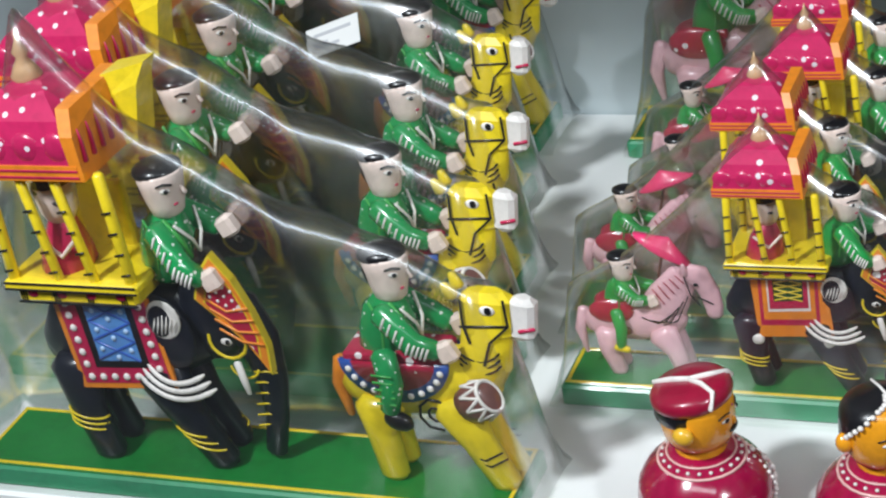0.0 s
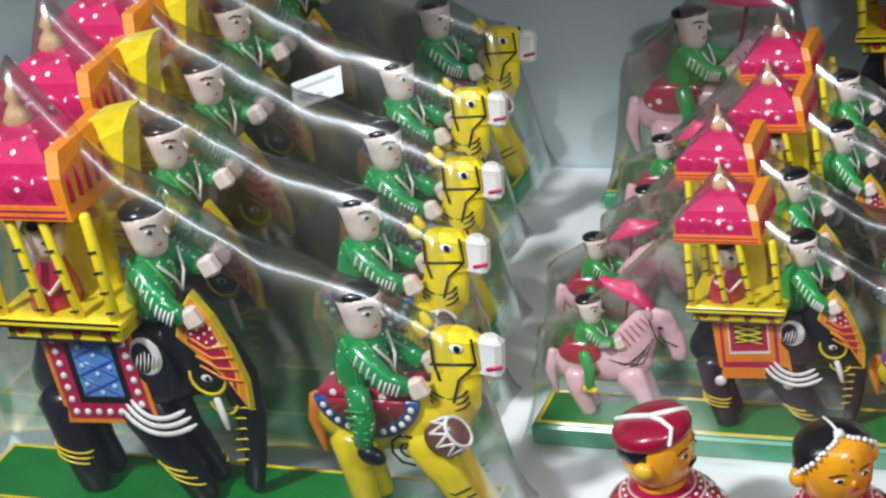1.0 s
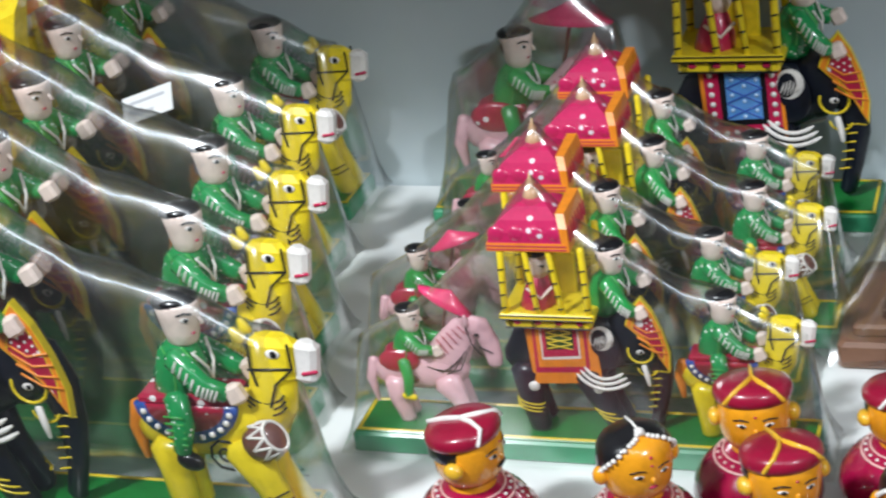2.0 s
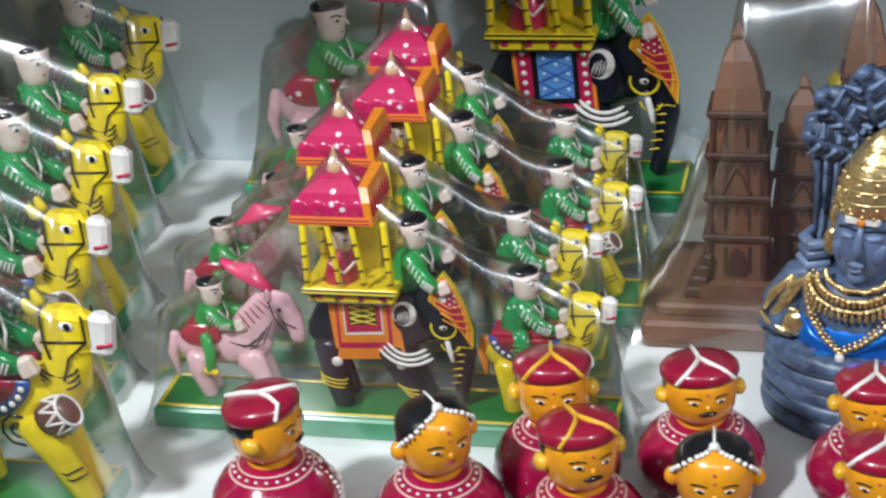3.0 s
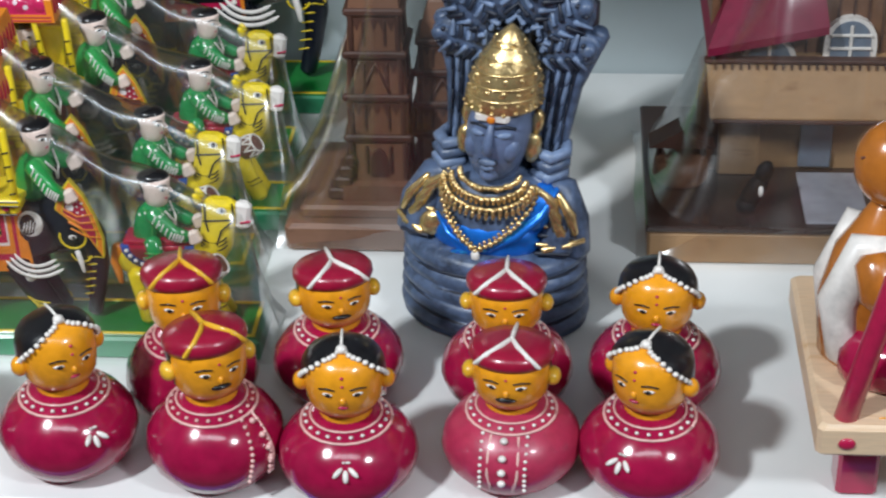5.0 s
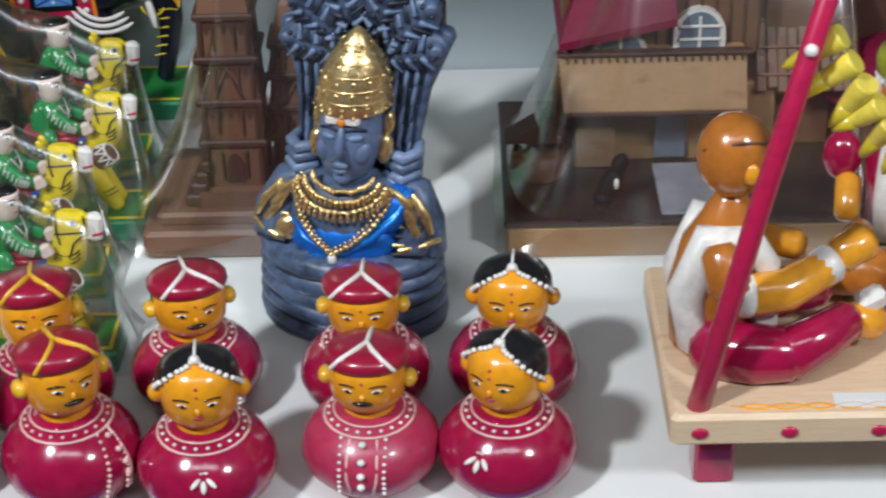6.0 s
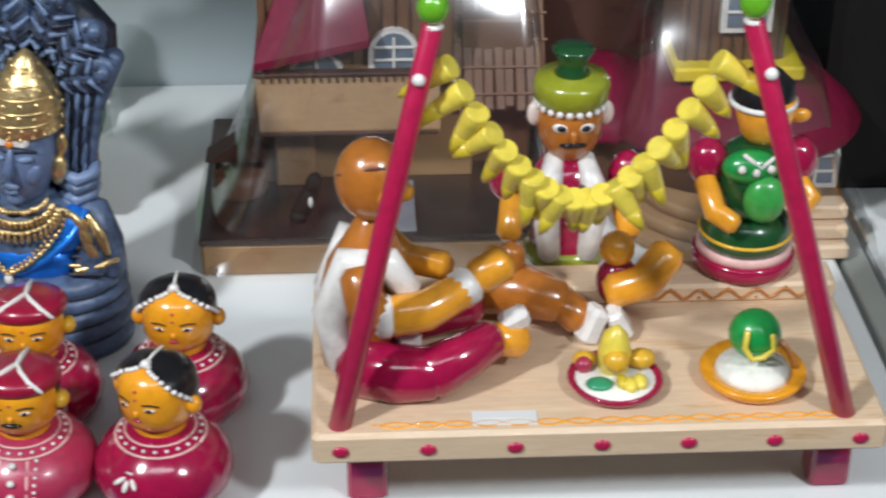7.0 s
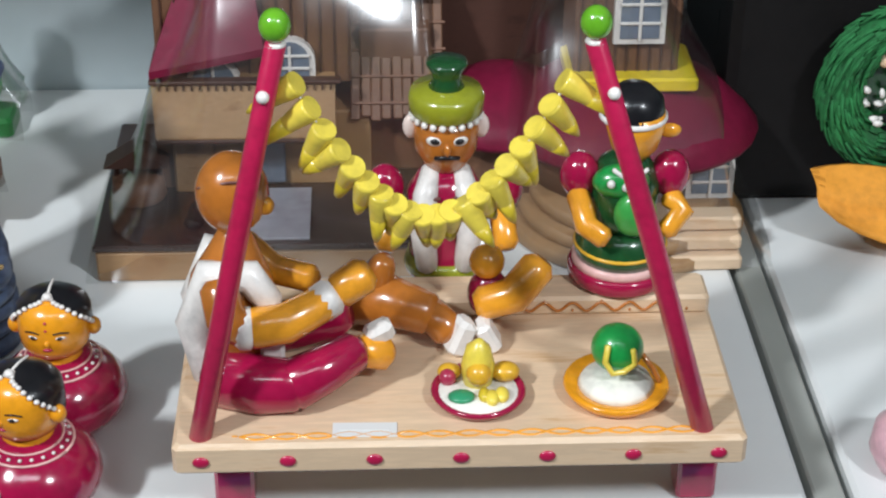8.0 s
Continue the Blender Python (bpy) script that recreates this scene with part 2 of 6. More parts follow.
    def prism(self, poly, y0, y1, mat, smooth=False, m=None):
        """An outline in x and z pushed through from y0 to y1."""
        return self.rings([[(x, y0, z) for x, z in poly], [(x, y1, z) for x, z in poly]], mat, smooth, m)

    def arc(self, c, r0, a0, a1, y, thick, mat, n=10, sx=1.0):
        pts = [(c[0] + sx * r0 * math.cos(radians(a0 + (a1 - a0) * i / n)), y, c[1] + r0 * math.sin(radians(a0 + (a1 - a0) * i / n))) for i in range(n + 1)]
        return self.tube(pts, thick, mat, 6)

    def part(self, name, parent=None, label="", m=None):
        me = bpy.data.meshes.new(name)
        me.from_pydata([v * DM for v in self.verts], [], self.faces)
        for k in self.mats:
            me.materials.append(MATS[k])
        me.polygons.foreach_set("material_index", self.idx)
        me.polygons.foreach_set("use_smooth", self.smooth)
        bm = bmesh.new()
        bm.from_mesh(me)
        bmesh.ops.recalc_face_normals(bm, faces=bm.faces)
        bm.to_mesh(me)
        bm.free()
        ob = new(name, me)
        if parent is not None:
            ob.parent = parent
        if m is not None:
            ob.matrix_basis = m
        if self.mats == ["clear_film"]:
            ob.visible_shadow = False
        if label:
            tagged(ob, label)
        return ob


def at(x, y, z=0.0, rz=0.0):
    return pose(x * DM, y * DM, z * DM, 0, 0, rz)


def thing(name, m, label, category, group="", kind=""):
    ob = new(name)
    ob.matrix_basis = m
    ob.empty_display_size = 0.02
    return tagged(ob, label, category, group, kind)


# ---- the shelf and the room ----
s = Shape()
s.box((-7.3, 2.08, -0.12), (19.5, 4.06, 0.24), "shelf_white", 0.02)
board = s.part("floor")
tagged(board, "white laminate shelf board with faint grey stains", "shelf", kind="structure")
s = Shape().box((6.2, 2.08, -0.12), (7.1, 4.06, 0.24), "shelf_white", 0.02)
tagged(s.part("floor"), "white laminate shelf board beside a grey strip", "shelf", kind="structure")
s = Shape().box((2.55, 2.1, -0.1), (0.13, 4.0, 0.17), "strip_grey", 0.01)
tagged(s.part("trim"), "grey metal strip between two shelf boards", "trim", kind="structure")
s = Shape().box((2.6, 0.02, -0.13), (14.3, 0.06, 0.25), "edge_purple", 0.012)
tagged(s.part("trim"), "purple edging along the shelf front", "trim", kind="structure")
s = Shape().box((-3.6, 4.21, 5.0), (28.7, 0.2, 28.0), "wall_grey", 0.01)
tagged(s.part("wall_north"), "pale grey-blue painted back wall of the shelf", "wall", kind="structure")
# unseen board, added to keep lamp light off the wall and rear toys
s = Shape().box((-3.6, 2.2, 4.3), (27.4, 3.8, 0.2), "shelf_white", 0.02)
tagged(s.part("ceiling"), "unseen white board above the toys, added to shade the back", "shelf", kind="structure")
# unseen shell around the shelf, darkened to weaken the bounced fill
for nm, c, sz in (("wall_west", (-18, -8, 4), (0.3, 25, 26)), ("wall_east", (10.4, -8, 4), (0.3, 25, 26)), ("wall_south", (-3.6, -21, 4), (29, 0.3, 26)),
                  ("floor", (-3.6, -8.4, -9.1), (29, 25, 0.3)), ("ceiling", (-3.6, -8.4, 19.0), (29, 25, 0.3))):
    tagged(Shape().box(c, sz, "plaster", 0.02).part(nm), "unseen plain surface closing the shop, toned dark to cut bounce", "wall", kind="structure")


# ---- round-bodied dolls ----
def doll_shape(man, trim="white_paint", button=False, dull=False):
    s = Shape()
    body = "maroon_dull" if dull else "maroon"
    s.lathe((0, 0, 0), [(0.10, 0.0), (0.155, 0.008), (0.205, 0.05), (0.245, 0.11), (0.262, 0.175), (0.252, 0.24), (0.215, 0.305), (0.165, 0.35), (0.125, 0.385), (0.10, 0.40)], body, 32)
    s.lathe((0, 0, 0), [(0.105, 0.385), (0.098, 0.41), (0.1, 0.44)], "ochre", 24)
    s.lathe((0, 0, 0), [(0.09, 0.425), (0.125, 0.45), (0.146, 0.5), (0.153, 0.57), (0.152, 0.64), (0.146, 0.69), (0.12, 0.735 if not man else 0.71), (0.07, 0.765 if not man else 0.725), (0.01, 0.775 if not man else 0.73)], "ochre", 28)
    # collar lines and beads
    for r, z, k in ((0.168, 0.349, 0.006), (0.132, 0.382, 0.005)):
        s.tube([(r * math.cos(a), r * math.sin(a), z) for a in [2 * math.pi * i / 24 for i in range(25)]], k, "pink_line", 6, round_end=False)
    for i in range(22):
        a = 2 * math.pi * i / 22
        s.ball((0.151 * math.cos(a), 0.151 * math.sin(a), 0.367), 0.0085, trim, seg=6, lat=4)
    for sx in (-1, 1):
        s.ball((sx * 0.163, 0.0, 0.57), (0.035, 0.035, 0.05) if not man else (0.032, 0.045, 0.045), "ear_yellow" if man else "ochre", seg=12, lat=7)
        # plain dabs for eyes and brows
        s.ball((sx * 0.058, -0.141, 0.6), (0.023, 0.006, 0.009), "white_paint", (0, 0, sx * 22), 8, 5)
        s.ball((sx * 0.056, -0.147, 0.6), (0.013, 0.006, 0.010), "black_paint", (0, 0, sx * 22), 8, 5)
        s.tube([(sx * 0.03, -0.15, 0.627), (sx * 0.06, -0.143, 0.634), (sx * 0.09, -0.126, 0.623)], 0.004, "black_paint", 5)
    s.ball((0, -0.152, 0.566), (0.013, 0.012, 0.022), "ochre", seg=8, lat=5)
    s.ball((0, -0.15, 0.648), 0.007, "crimson", seg=6, lat=4)
    if man:
        s.ball((0, -0.148, 0.53), (0.042, 0.013, 0.013), "black_paint", seg=10, lat=5)
        s.lathe((0, 0.012, 0), [(0.147, 0.585), (0.156, 0.6), (0.156, 0.69), (0.146, 0.70)], "black_paint", 24, m=pose(0, 0.012, 0) @ Matrix.Diagonal((1.0, 0.94, 1, 1)))
        lines = "white_paint" if trim == "white_paint" else "ear_yellow"
        cap = Shape()
        cap.lathe((0, 0, 0), [(0.135, 0.652), (0.158, 0.658), (0.168, 0.685), (0.166, 0.715), (0.148, 0.739), (0.08, 0.748), (0.01, 0.75)], "cap_red", 28)
        for sx in (-1, 1):
            cap.tube([(0, 0.0, 0.753), (sx * 0.03, -0.07, 0.748), (sx * 0.075, -0.128, 0.732), (sx * 0.12, -0.122, 0.68)], [0.015, 0.02, 0.022, 0.018], lines, 8, 0.5)
        cap.tube([(0, 0.15, 0.742), (0, 0.07, 0.752), (0, -0.01, 0.752)], [0.014, 0.019, 0.019], lines, 8, 0.5)
        for k, mt in enumerate(cap.mats):
            faces = [f for f, i in zip(cap.faces, cap.idx) if i == k]
            s.add([tuple(v) for v in cap.verts], faces, mt, True, pose(0, 0.012, 0.69, -11) @ pose(0, 0, -0.69))
        if button:
            for i in range(4):
                z = 0.335 - 0.055 * i
                r = [0.192, 0.238, 0.262, 0.266][i]
                s.ball((0, -r, z), 0.016, trim, seg=8, lat=5)
            for sx in (-1, 1):
                s.tube([(sx * 0.05, -0.165, 0.34), (sx * 0.055, -0.222, 0.28), (sx * 0.055, -0.254, 0.2), (sx * 0.04, -0.25, 0.12)], 0.006, "pink_line", 6)
                for i in range(9):
                    z = 0.34 - 0.026 * i
                    r = 0.168 + 0.1 * math.sin(min(1.0, i / 6) * 1.5)
                    s.ball((sx * 0.082, -r * 0.945, z), 0.0085, trim, seg=6, lat=4)
        else:
            # a sash of white dots over one shoulder
            for j, off in enumerate((-0.035, 0.04)):
                for i in range(11):
                    z = 0.345 - 0.022 * i
                    r = 0.172 + 0.093 * math.sin(min(1.0, i / 7) * 1.55)
                    a = radians(-62 + off * 260 - i * 1.2)
                    s.ball((r * math.cos(a), r * math.sin(a), z), 0.009, trim, seg=6, lat=4)
            pts = []
            for i in range(8):
                z = 0.345 - 0.032 * i
                r = 0.172 + 0.094 * math.sin(min(1.0, i / 5) * 1.55)
                a = radians(-52 - i)
                pts.append((r * math.cos(a), r * math.sin(a), z))
            s.tube(pts, 0.006, "pink_line", 6)
            for i in range(5):
                z, r, a = 0.33 - 0.05 * i, [0.19, 0.232, 0.258, 0.264, 0.262][i], radians(-60)
                s.ball((r * math.cos(a), r * math.sin(a), z), 0.013, trim, seg=8, lat=4)
    else:
        # black hair over the crown, parted at the brow, with a string of beads
        def skull(z):
            return float(np.interp(z, [0.45, 0.5, 0.57, 0.64, 0.69, 0.735, 0.765, 0.79], [0.125, 0.146, 0.153, 0.152, 0.146, 0.12, 0.075, 0.01])) + 0.012

        def hairline(a):
            front = abs(math.atan2(math.cos(a), -math.sin(a)))
            return float(np.interp(front, [0.0, 0.7, 1.1, 1.5, 2.2, 3.2], [0.783, 0.742, 0.675, 0.6, 0.52, 0.49]))

        rows = []
        for i in range(9):
            row = []
            for j in range(32):
                a = 2 * math.pi * j / 32
                low = hairline(a)
                z = low + (0.792 - low) * (i / 8)
                row.append((skull(z) * math.cos(a), skull(z) * math.sin(a), z))
            rows.append(row)
        s.rings(rows, "black_paint")
        for sx in (-1, 1):
            for i in range(11):
                u = i / 10
                a = radians(-90 + sx * (4 + 78 * u))
                z = hairline(a) + 0.003
                s.ball((skull(z) * 1.02 * math.cos(a), skull(z) * 1.02 * math.sin(a), z), 0.0125, "white_paint", seg=7, lat=5)
        s.ball((0, -0.06, 0.784), 0.022, "white_paint", seg=9, lat=5)
        s.tube([(0, -0.05, 0.79), (0, 0.0, 0.8), (0, 0.06, 0.797)], 0.006, "white_paint", 6)
        s.ball((0, -0.145, 0.69), 0.008, "crimson", seg=6, lat=4)
        s.ball((0, -0.149, 0.53), (0.022, 0.008, 0.008), "crimson", seg=8, lat=4)
        # three-petalled sprig below the collar
        for t in (-52, 0, 52):
            c = Vector((0.036 * math.sin(radians(t)), -0.228 - 0.022 * math.cos(radians(t)), 0.288 - 0.034 * math.cos(radians(t))))
            s.ball(tuple(c), (0.0115, 0.009, 0.027), "white_paint", (-36, -t, 0), 8, 5)
            s.ball((0.014 * math.sin(radians(t + 25)), -0.222, 0.302), 0.006, "white_paint", seg=6, lat=4)
    # stout proportions
    out = []
    for v in s.verts:
        k = 1.065 if v.z < 0.4 else 1.0
        out.append(Vector((v.x * k, v.y * k, v.z if v.z < 0.36 else 0.36 + (v.z - 0.36) * 0.88)))
    s.verts = out
    return s


DOLLS = [  # x, y, turn, kind, height
    (-3.76, 0.32, 84, "man_white", 1.0), (-3.04, 0.33, 40, "woman", 0.97), (-2.61, 0.71, 12, "man_gold", 1.02), (-2.43, 0.28, 30, "man_gold", 0.97),
    (-2.01, 0.87, 18, "man_white", 0.9), (-1.89, 0.22, 5, "woman", 0.96), (-1.25, 0.33, -6, "man_button", 0.88), (-1.29, 0.84, 0, "man_plain", 0.88),
    (-0.67, 0.85, -4, "woman", 0.95), (-0.71, 0.29, -28, "woman", 0.96)]
LABELS = {"man_white": "maroon lacquered wooden doll with red cap and white lines", "man_gold": "maroon lacquered wooden doll with red cap and gold lines",
          "man_button": "dull maroon wooden doll with red cap and white buttons", "man_plain": "maroon wooden doll with red cap, half hidden behind another",
          "woman": "maroon lacquered wooden doll with black hair and white beads"}
made = {}
for x, y, turn, kind, tall in DOLLS:
    place = at(x, y, 0, turn) @ Matrix.Diagonal((1.0, 1.0, tall, 1.0))
    if kind in made:
        copy_thing(made[kind], place)
    else:
        shp = doll_shape(kind != "woman", "white_paint" if kind != "man_gold" else "pink_line", kind == "man_button", kind == "man_button")
        made[kind] = tagged(shp.part("doll", m=place), LABELS[kind], "doll", "round-bodied dolls on the shelf")


# ---- painted figures for the procession toys ----
def rider(s, x, y, z0, arms, coat="coat_green", lean=0.06, face=0):
    """A seated rider; z0 is the seat."""
    s.tube([(x, y, z0), (x + lean * 0.4, y, z0 + 0.12), (x + lean, y, z0 + 0.22), (x + lean * 1.3, y, z0 + 0.3)], [0.115, 0.12, 0.118, 0.065], coat, 14, 0.8)
    hx = x + lean * 1.4
    s.lathe((hx, y, z0 + 0.28), [(0.05, 0.0), (0.072, 0.02), (0.084, 0.07), (0.098, 0.15), (0.105, 0.205), (0.098, 0.213)], "skin_pale", 18)
    s.lathe((hx - 0.01, y + 0.006, z0 + 0.28), [(0.102, 0.196), (0.109, 0.205), (0.105, 0.226), (0.075, 0.242), (0.015, 0.247)], "black_paint", 18)
    s.ball((hx - 0.07, y + 0.012, z0 + 0.42), (0.036, 0.08, 0.072), "black_paint", seg=10, lat=6)
    s.ball((hx + 0.058, y - 0.076, z0 + 0.425), (0.024, 0.007, 0.013), "white_paint", (0, 10, 36), 8, 5)
    s.ball((hx + 0.064, y - 0.079, z0 + 0.425), (0.012, 0.008, 0.011), "black_paint", (0, 10, 36), 8, 5)
    s.tube([(hx + 0.03, y - 0.095, z0 + 0.452), (hx + 0.06, y - 0.086, z0 + 0.462), (hx + 0.088, y - 0.06, z0 + 0.45)], 0.0055, "black_paint", 5)
    s.tube([(hx + 0.078, y - 0.035, z0 + 0.352), (hx + 0.07, y - 0.05, z0 + 0.35)], 0.006, "crimson", 5)
    s.tube([(hx + 0.095, y - 0.01, z0 + 0.42), (hx + 0.108, y - 0.008, z0 + 0.39)], [0.008, 0.013], "skin_pale", 6)
    # scarf crossing the chest
    s.tube([(x + lean + 0.04, y - 0.085, z0 + 0.29), (x + lean + 0.1, y - 0.085, z0 + 0.2), (x + lean + 0.11, y - 0.05, z0 + 0.1)], [0.012, 0.014, 0.01], "leaf_green", 6)
    s.tube([(x + lean - 0.05, y - 0.1, z0 + 0.3), (x + lean, y - 0.12, z0 + 0.2), (x + lean - 0.01, y - 0.135, z0 + 0.08)], 0.006, "leaf_green", 5)
    for f in (-1, 1):
        s.tube([(x + lean + 0.09, y + f * 0.09, z0 + 0.27), (x + lean + 0.13, y + f * 0.04, z0 + 0.18), (x + lean + 0.125, y, z0 + 0.1)], 0.008, "white_paint", 5)
    for (hx2, hy2, hz2) in arms:
        sh = (x + lean, y + (-0.1 if hy2 < y else 0.1), z0 + 0.25)
        mid = ((sh[0] + hx2) / 2 + 0.01, (sh[1] + hy2) / 2 + (-0.04 if hy2 < y else 0.04), (sh[2] + hz2) / 2 - 0.04)
        s.tube([sh, mid, (hx2 - 0.03, hy2, hz2)], [0.06, 0.058, 0.048], coat, 10)
        for k in range(9):
            u = 0.08 + 0.1 * k
            p = Vector(sh).lerp(Vector(mid), u * 2) if u < 0.5 else Vector(mid).lerp(Vector((hx2 - 0.03, hy2, hz2)), u * 2 - 1)
            o = -0.058 if hy2 < y else 0.058
            s.tube([(p.x - 0.012, p.y + o, p.z - 0.026), (p.x, p.y + 1.06 * o, p.z), (p.x + 0.012, p.y + o * 0.96, p.z + 0.026)], 0.0058, "white_paint", 5)
        s.box((hx2 + 0.02, hy2, hz2), (0.09, 0.07, 0.1), "skin_pale", 0.02, (0, -25, 0))


def elephant(s, blanket="red"):
    """Black elephant facing +x, feet at z 0.12."""
    b = "elephant_black"
    s.tube([(-0.35, 0, 0.66), (-0.26, 0, 0.74), (0.0, 0, 0.78), (0.25, 0, 0.8), (0.42, 0, 0.84)], [0.12, 0.21, 0.25, 0.24, 0.19], b, 18, 0.74)
    s.ball((0.5, 0, 0.9), (0.18, 0.15, 0.25), b, (0, 12, 0))
    s.tube([(0.6, 0, 0.92), (0.69, 0, 0.76), (0.715, -0.01, 0.56), (0.69, -0.01, 0.36), (0.64, -0.01, 0.17)], [0.13, 0.105, 0.075, 0.057, 0.052], b, 12)
    for y in (-0.13, 0.13):
        s.tube([(-0.25, y, 0.62), (-0.25, y, 0.38), (-0.19, y * 1.05, 0.15)], [0.13, 0.09, 0.084], b, 12)
        s.tube([(0.2, y, 0.62), (0.28, y, 0.4), (0.4 + 0.02 * (y < 0), y * 1.05, 0.15)], [0.14, 0.1, 0.08], b, 12)
        f = -1 if y < 0 else 1
        # ear with white strokes, eye ring, tusk
        s.ball((0.3, f * 0.2, 0.86), (0.15, 0.035, 0.2), b, (0, -18, 0), 14, 8)
        s.ball((0.33, f * 0.232, 0.93), (0.088, 0.014, 0.1), "white_paint", (0, 10, 0), 14, 8)
        s.ball((0.315, f * 0.24, 0.925), (0.06, 0.012, 0.082), b, (0, 10, 0), 14, 8)
        for k in range(6):
            s.tube([(0.275 + 0.02 * k, f * 0.254, 0.86 + 0.008 * abs(k - 2)), (0.29 + 0.02 * k, f * 0.255, 0.91), (0.3 + 0.02 * k, f * 0.25, 0.96 - 0.008 * abs(k - 2))], [0.003, 0.006, 0.003], "white_paint", 5)
        for k in range(3):
            q = [radians(222 + 8 * i) for i in range(11)]
            s.tube([(0.35 + (0.3 - 0.042 * k) * math.cos(a), f * (0.235 + 0.06 * math.sin(math.pi * i / 10)), 0.84 + (0.3 - 0.042 * k) * math.sin(a)) for i, a in enumerate(q)], [0.006] + [0.014] * 9 + [0.006], "white_paint", 6)
        s.arc((0.585, 0.8), 0.09, -200, 75, f * 0.135, 0.009, "yellow", 12)
        s.ball((0.585, f * 0.148, 0.8), (0.03, 0.012, 0.02), "white_paint", seg=8, lat=5)
        s.ball((0.592, f * 0.155, 0.8), (0.014, 0.01, 0.014), "black_paint", seg=8, lat=5)
        s.tube([(0.6, f * 0.12, 0.68), (0.62, f * 0.14, 0.6), (0.63, f * 0.14, 0.53)], [0.02, 0.02, 0.012], "white_paint", 8)
        for k in range(3):
            for (lx, lz, r) in ((-0.25, 0.37 - 0.03 * k, 0.098), (0.31 + 0.025 * k, 0.32 - 0.035 * k, 0.1)):
                s.tube([(lx + r * math.cos(a), f * 0.135 + r * math.sin(a), lz - 0.25 * r * math.cos(a)) for a in [math.pi * (1.0 + i / 10) if f < 0 else math.pi * i / 10 for i in range(11)]], 0.0065, "yellow", 5)
    for k in range(6):
        z = 0.62 - 0.06 * k
        x = 0.715 - 0.011 * k
        s.tube([(x - 0.06, -0.075 + 0.004 * k, z), (x, -0.092 + 0.007 * k, z + 0.012), (x + 0.05, -0.07 + 0.004 * k, z)], 0.005, "yellow", 5)
    s.arc((0.62, 0.66), 0.07, 190, 340, -0.09, 0.007, "yellow", 8)
    # brow plate: orange border, red middle with white dots, on the slope of the head
    brow = s.sub("brow_plate", "orange and red plate with dots")
    tri = [(0.5, 1.03), (0.54, 1.15), (0.62, 1.25), (0.7, 1.13), (0.76, 0.97), (0.8, 0.8), (0.79, 0.66), (0.7, 0.82), (0.58, 0.95)]
    cx, cz = 0.67, 0.98
    for k, y, mt in ((1.0, 0.19, "yellow"), (0.94, 0.194, "orange"), (0.74, 0.198, "yellow"), (0.68, 0.202, "saddle_red")):
        brow.prism([(cx + (x - cx) * k, cz + (z - cz) * k) for x, z in tri], -0.12, -y, mt)
    for k in range(4):
        brow.tube([(0.56 + 0.012 * k, -0.205, 0.99 - 0.05 * k + 0.05), (0.65 + 0.015 * k, -0.207, 0.98 - 0.05 * k), (0.755 + 0.01 * k, -0.205, 1.0 - 0.06 * k)], 0.007, "orange", 5)
    for k in range(12):
        brow.ball((0.585 + 0.035 * (k % 4), -0.204, 1.14 - 0.045 * (k // 4) - 0.02 * (k % 4)), 0.009, "white_paint", seg=6, lat=4)
    cover = s.sub("blanket")
    # blanket on both flanks, over the back
    for f in (-1, 1):
        y0, y1 = f * 0.2, f * 0.232
        cover.prism([(-0.19, 0.54), (0.31, 0.57), (0.28, 1.03), (-0.22, 1.03)], y0, y1, "orange")
        if blanket == "red":
            cover.prism([(-0.165, 0.57), (0.285, 0.6), (0.258, 1.03), (-0.193, 1.03)], y0, f * 0.238, "crimson")
            for k in range(7):
                cover.ball((-0.125 + 0.062 * k, f * 0.24, 0.607 + 0.004 * k), 0.019, "white_paint", seg=8, lat=4)
            for k in range(1, 7):
                for x in (-0.128 - 0.004 * k, 0.25 - 0.004 * k):
                    cover.ball((x, f * 0.24, 0.61 + 0.064 * k), 0.019, "white_paint", seg=8, lat=4)
            cover.prism([(-0.085, 0.66), (0.2, 0.675), (0.185, 1.03), (-0.1, 1.03)], y0, f * 0.241, "black_paint")
            cover.prism([(-0.05, 0.7), (0.165, 0.71), (0.152, 1.03), (-0.062, 1.03)], y0, f * 0.245, "sky_blue")
            for k in range(3):
                zz = 0.71 + 0.1 * k
                cover.tube([(-0.05, f * 0.247, zz), (0.16, f * 0.247, zz + 0.1)], 0.007, "blue", 5)
                cover.tube([(0.16, f * 0.247, zz), (-0.05, f * 0.247, zz + 0.1)], 0.007, "blue", 5)
                for x in (-0.02, 0.055, 0.13):
                    cover.ball((x, f * 0.247, zz + (0.015 if x == 0.055 else 0.055)), 0.014, "pale_blue", seg=7, lat=4)
        else:
            for i, (k, mt) in enumerate(((0.84, "crimson"), (0.74, "orange"), (0.6, "white_paint"), (0.55, "crimson"), (0.42, "dark_green"))):
                w, lo = 0.235 * k, 1.02 - 0.46 * k
                cover.prism([(0.03 - w, lo), (0.03 + w, lo + 0.02), (0.03 + w, 1.02), (0.03 - w, 1.02)], y0, f * (0.236 + 0.003 * i), mt)
            for k in range(4):
                for d in (1, -1):
                    cover.tube([(0.03 - d * 0.09, f * 0.25, 0.84 + 0.045 * k), (0.03 + d * 0.09, f * 0.25, 0.88 + 0.045 * k)], 0.005, "yellow", 5)
            for x in (-0.2, 0.27):
                cover.ball((x, f * 0.22, 0.52), 0.045, "white_paint", seg=10, lat=6)
    cover.box((0.02, 0, 1.02), (0.44, 0.46, 0.06), "orange", 0.02)


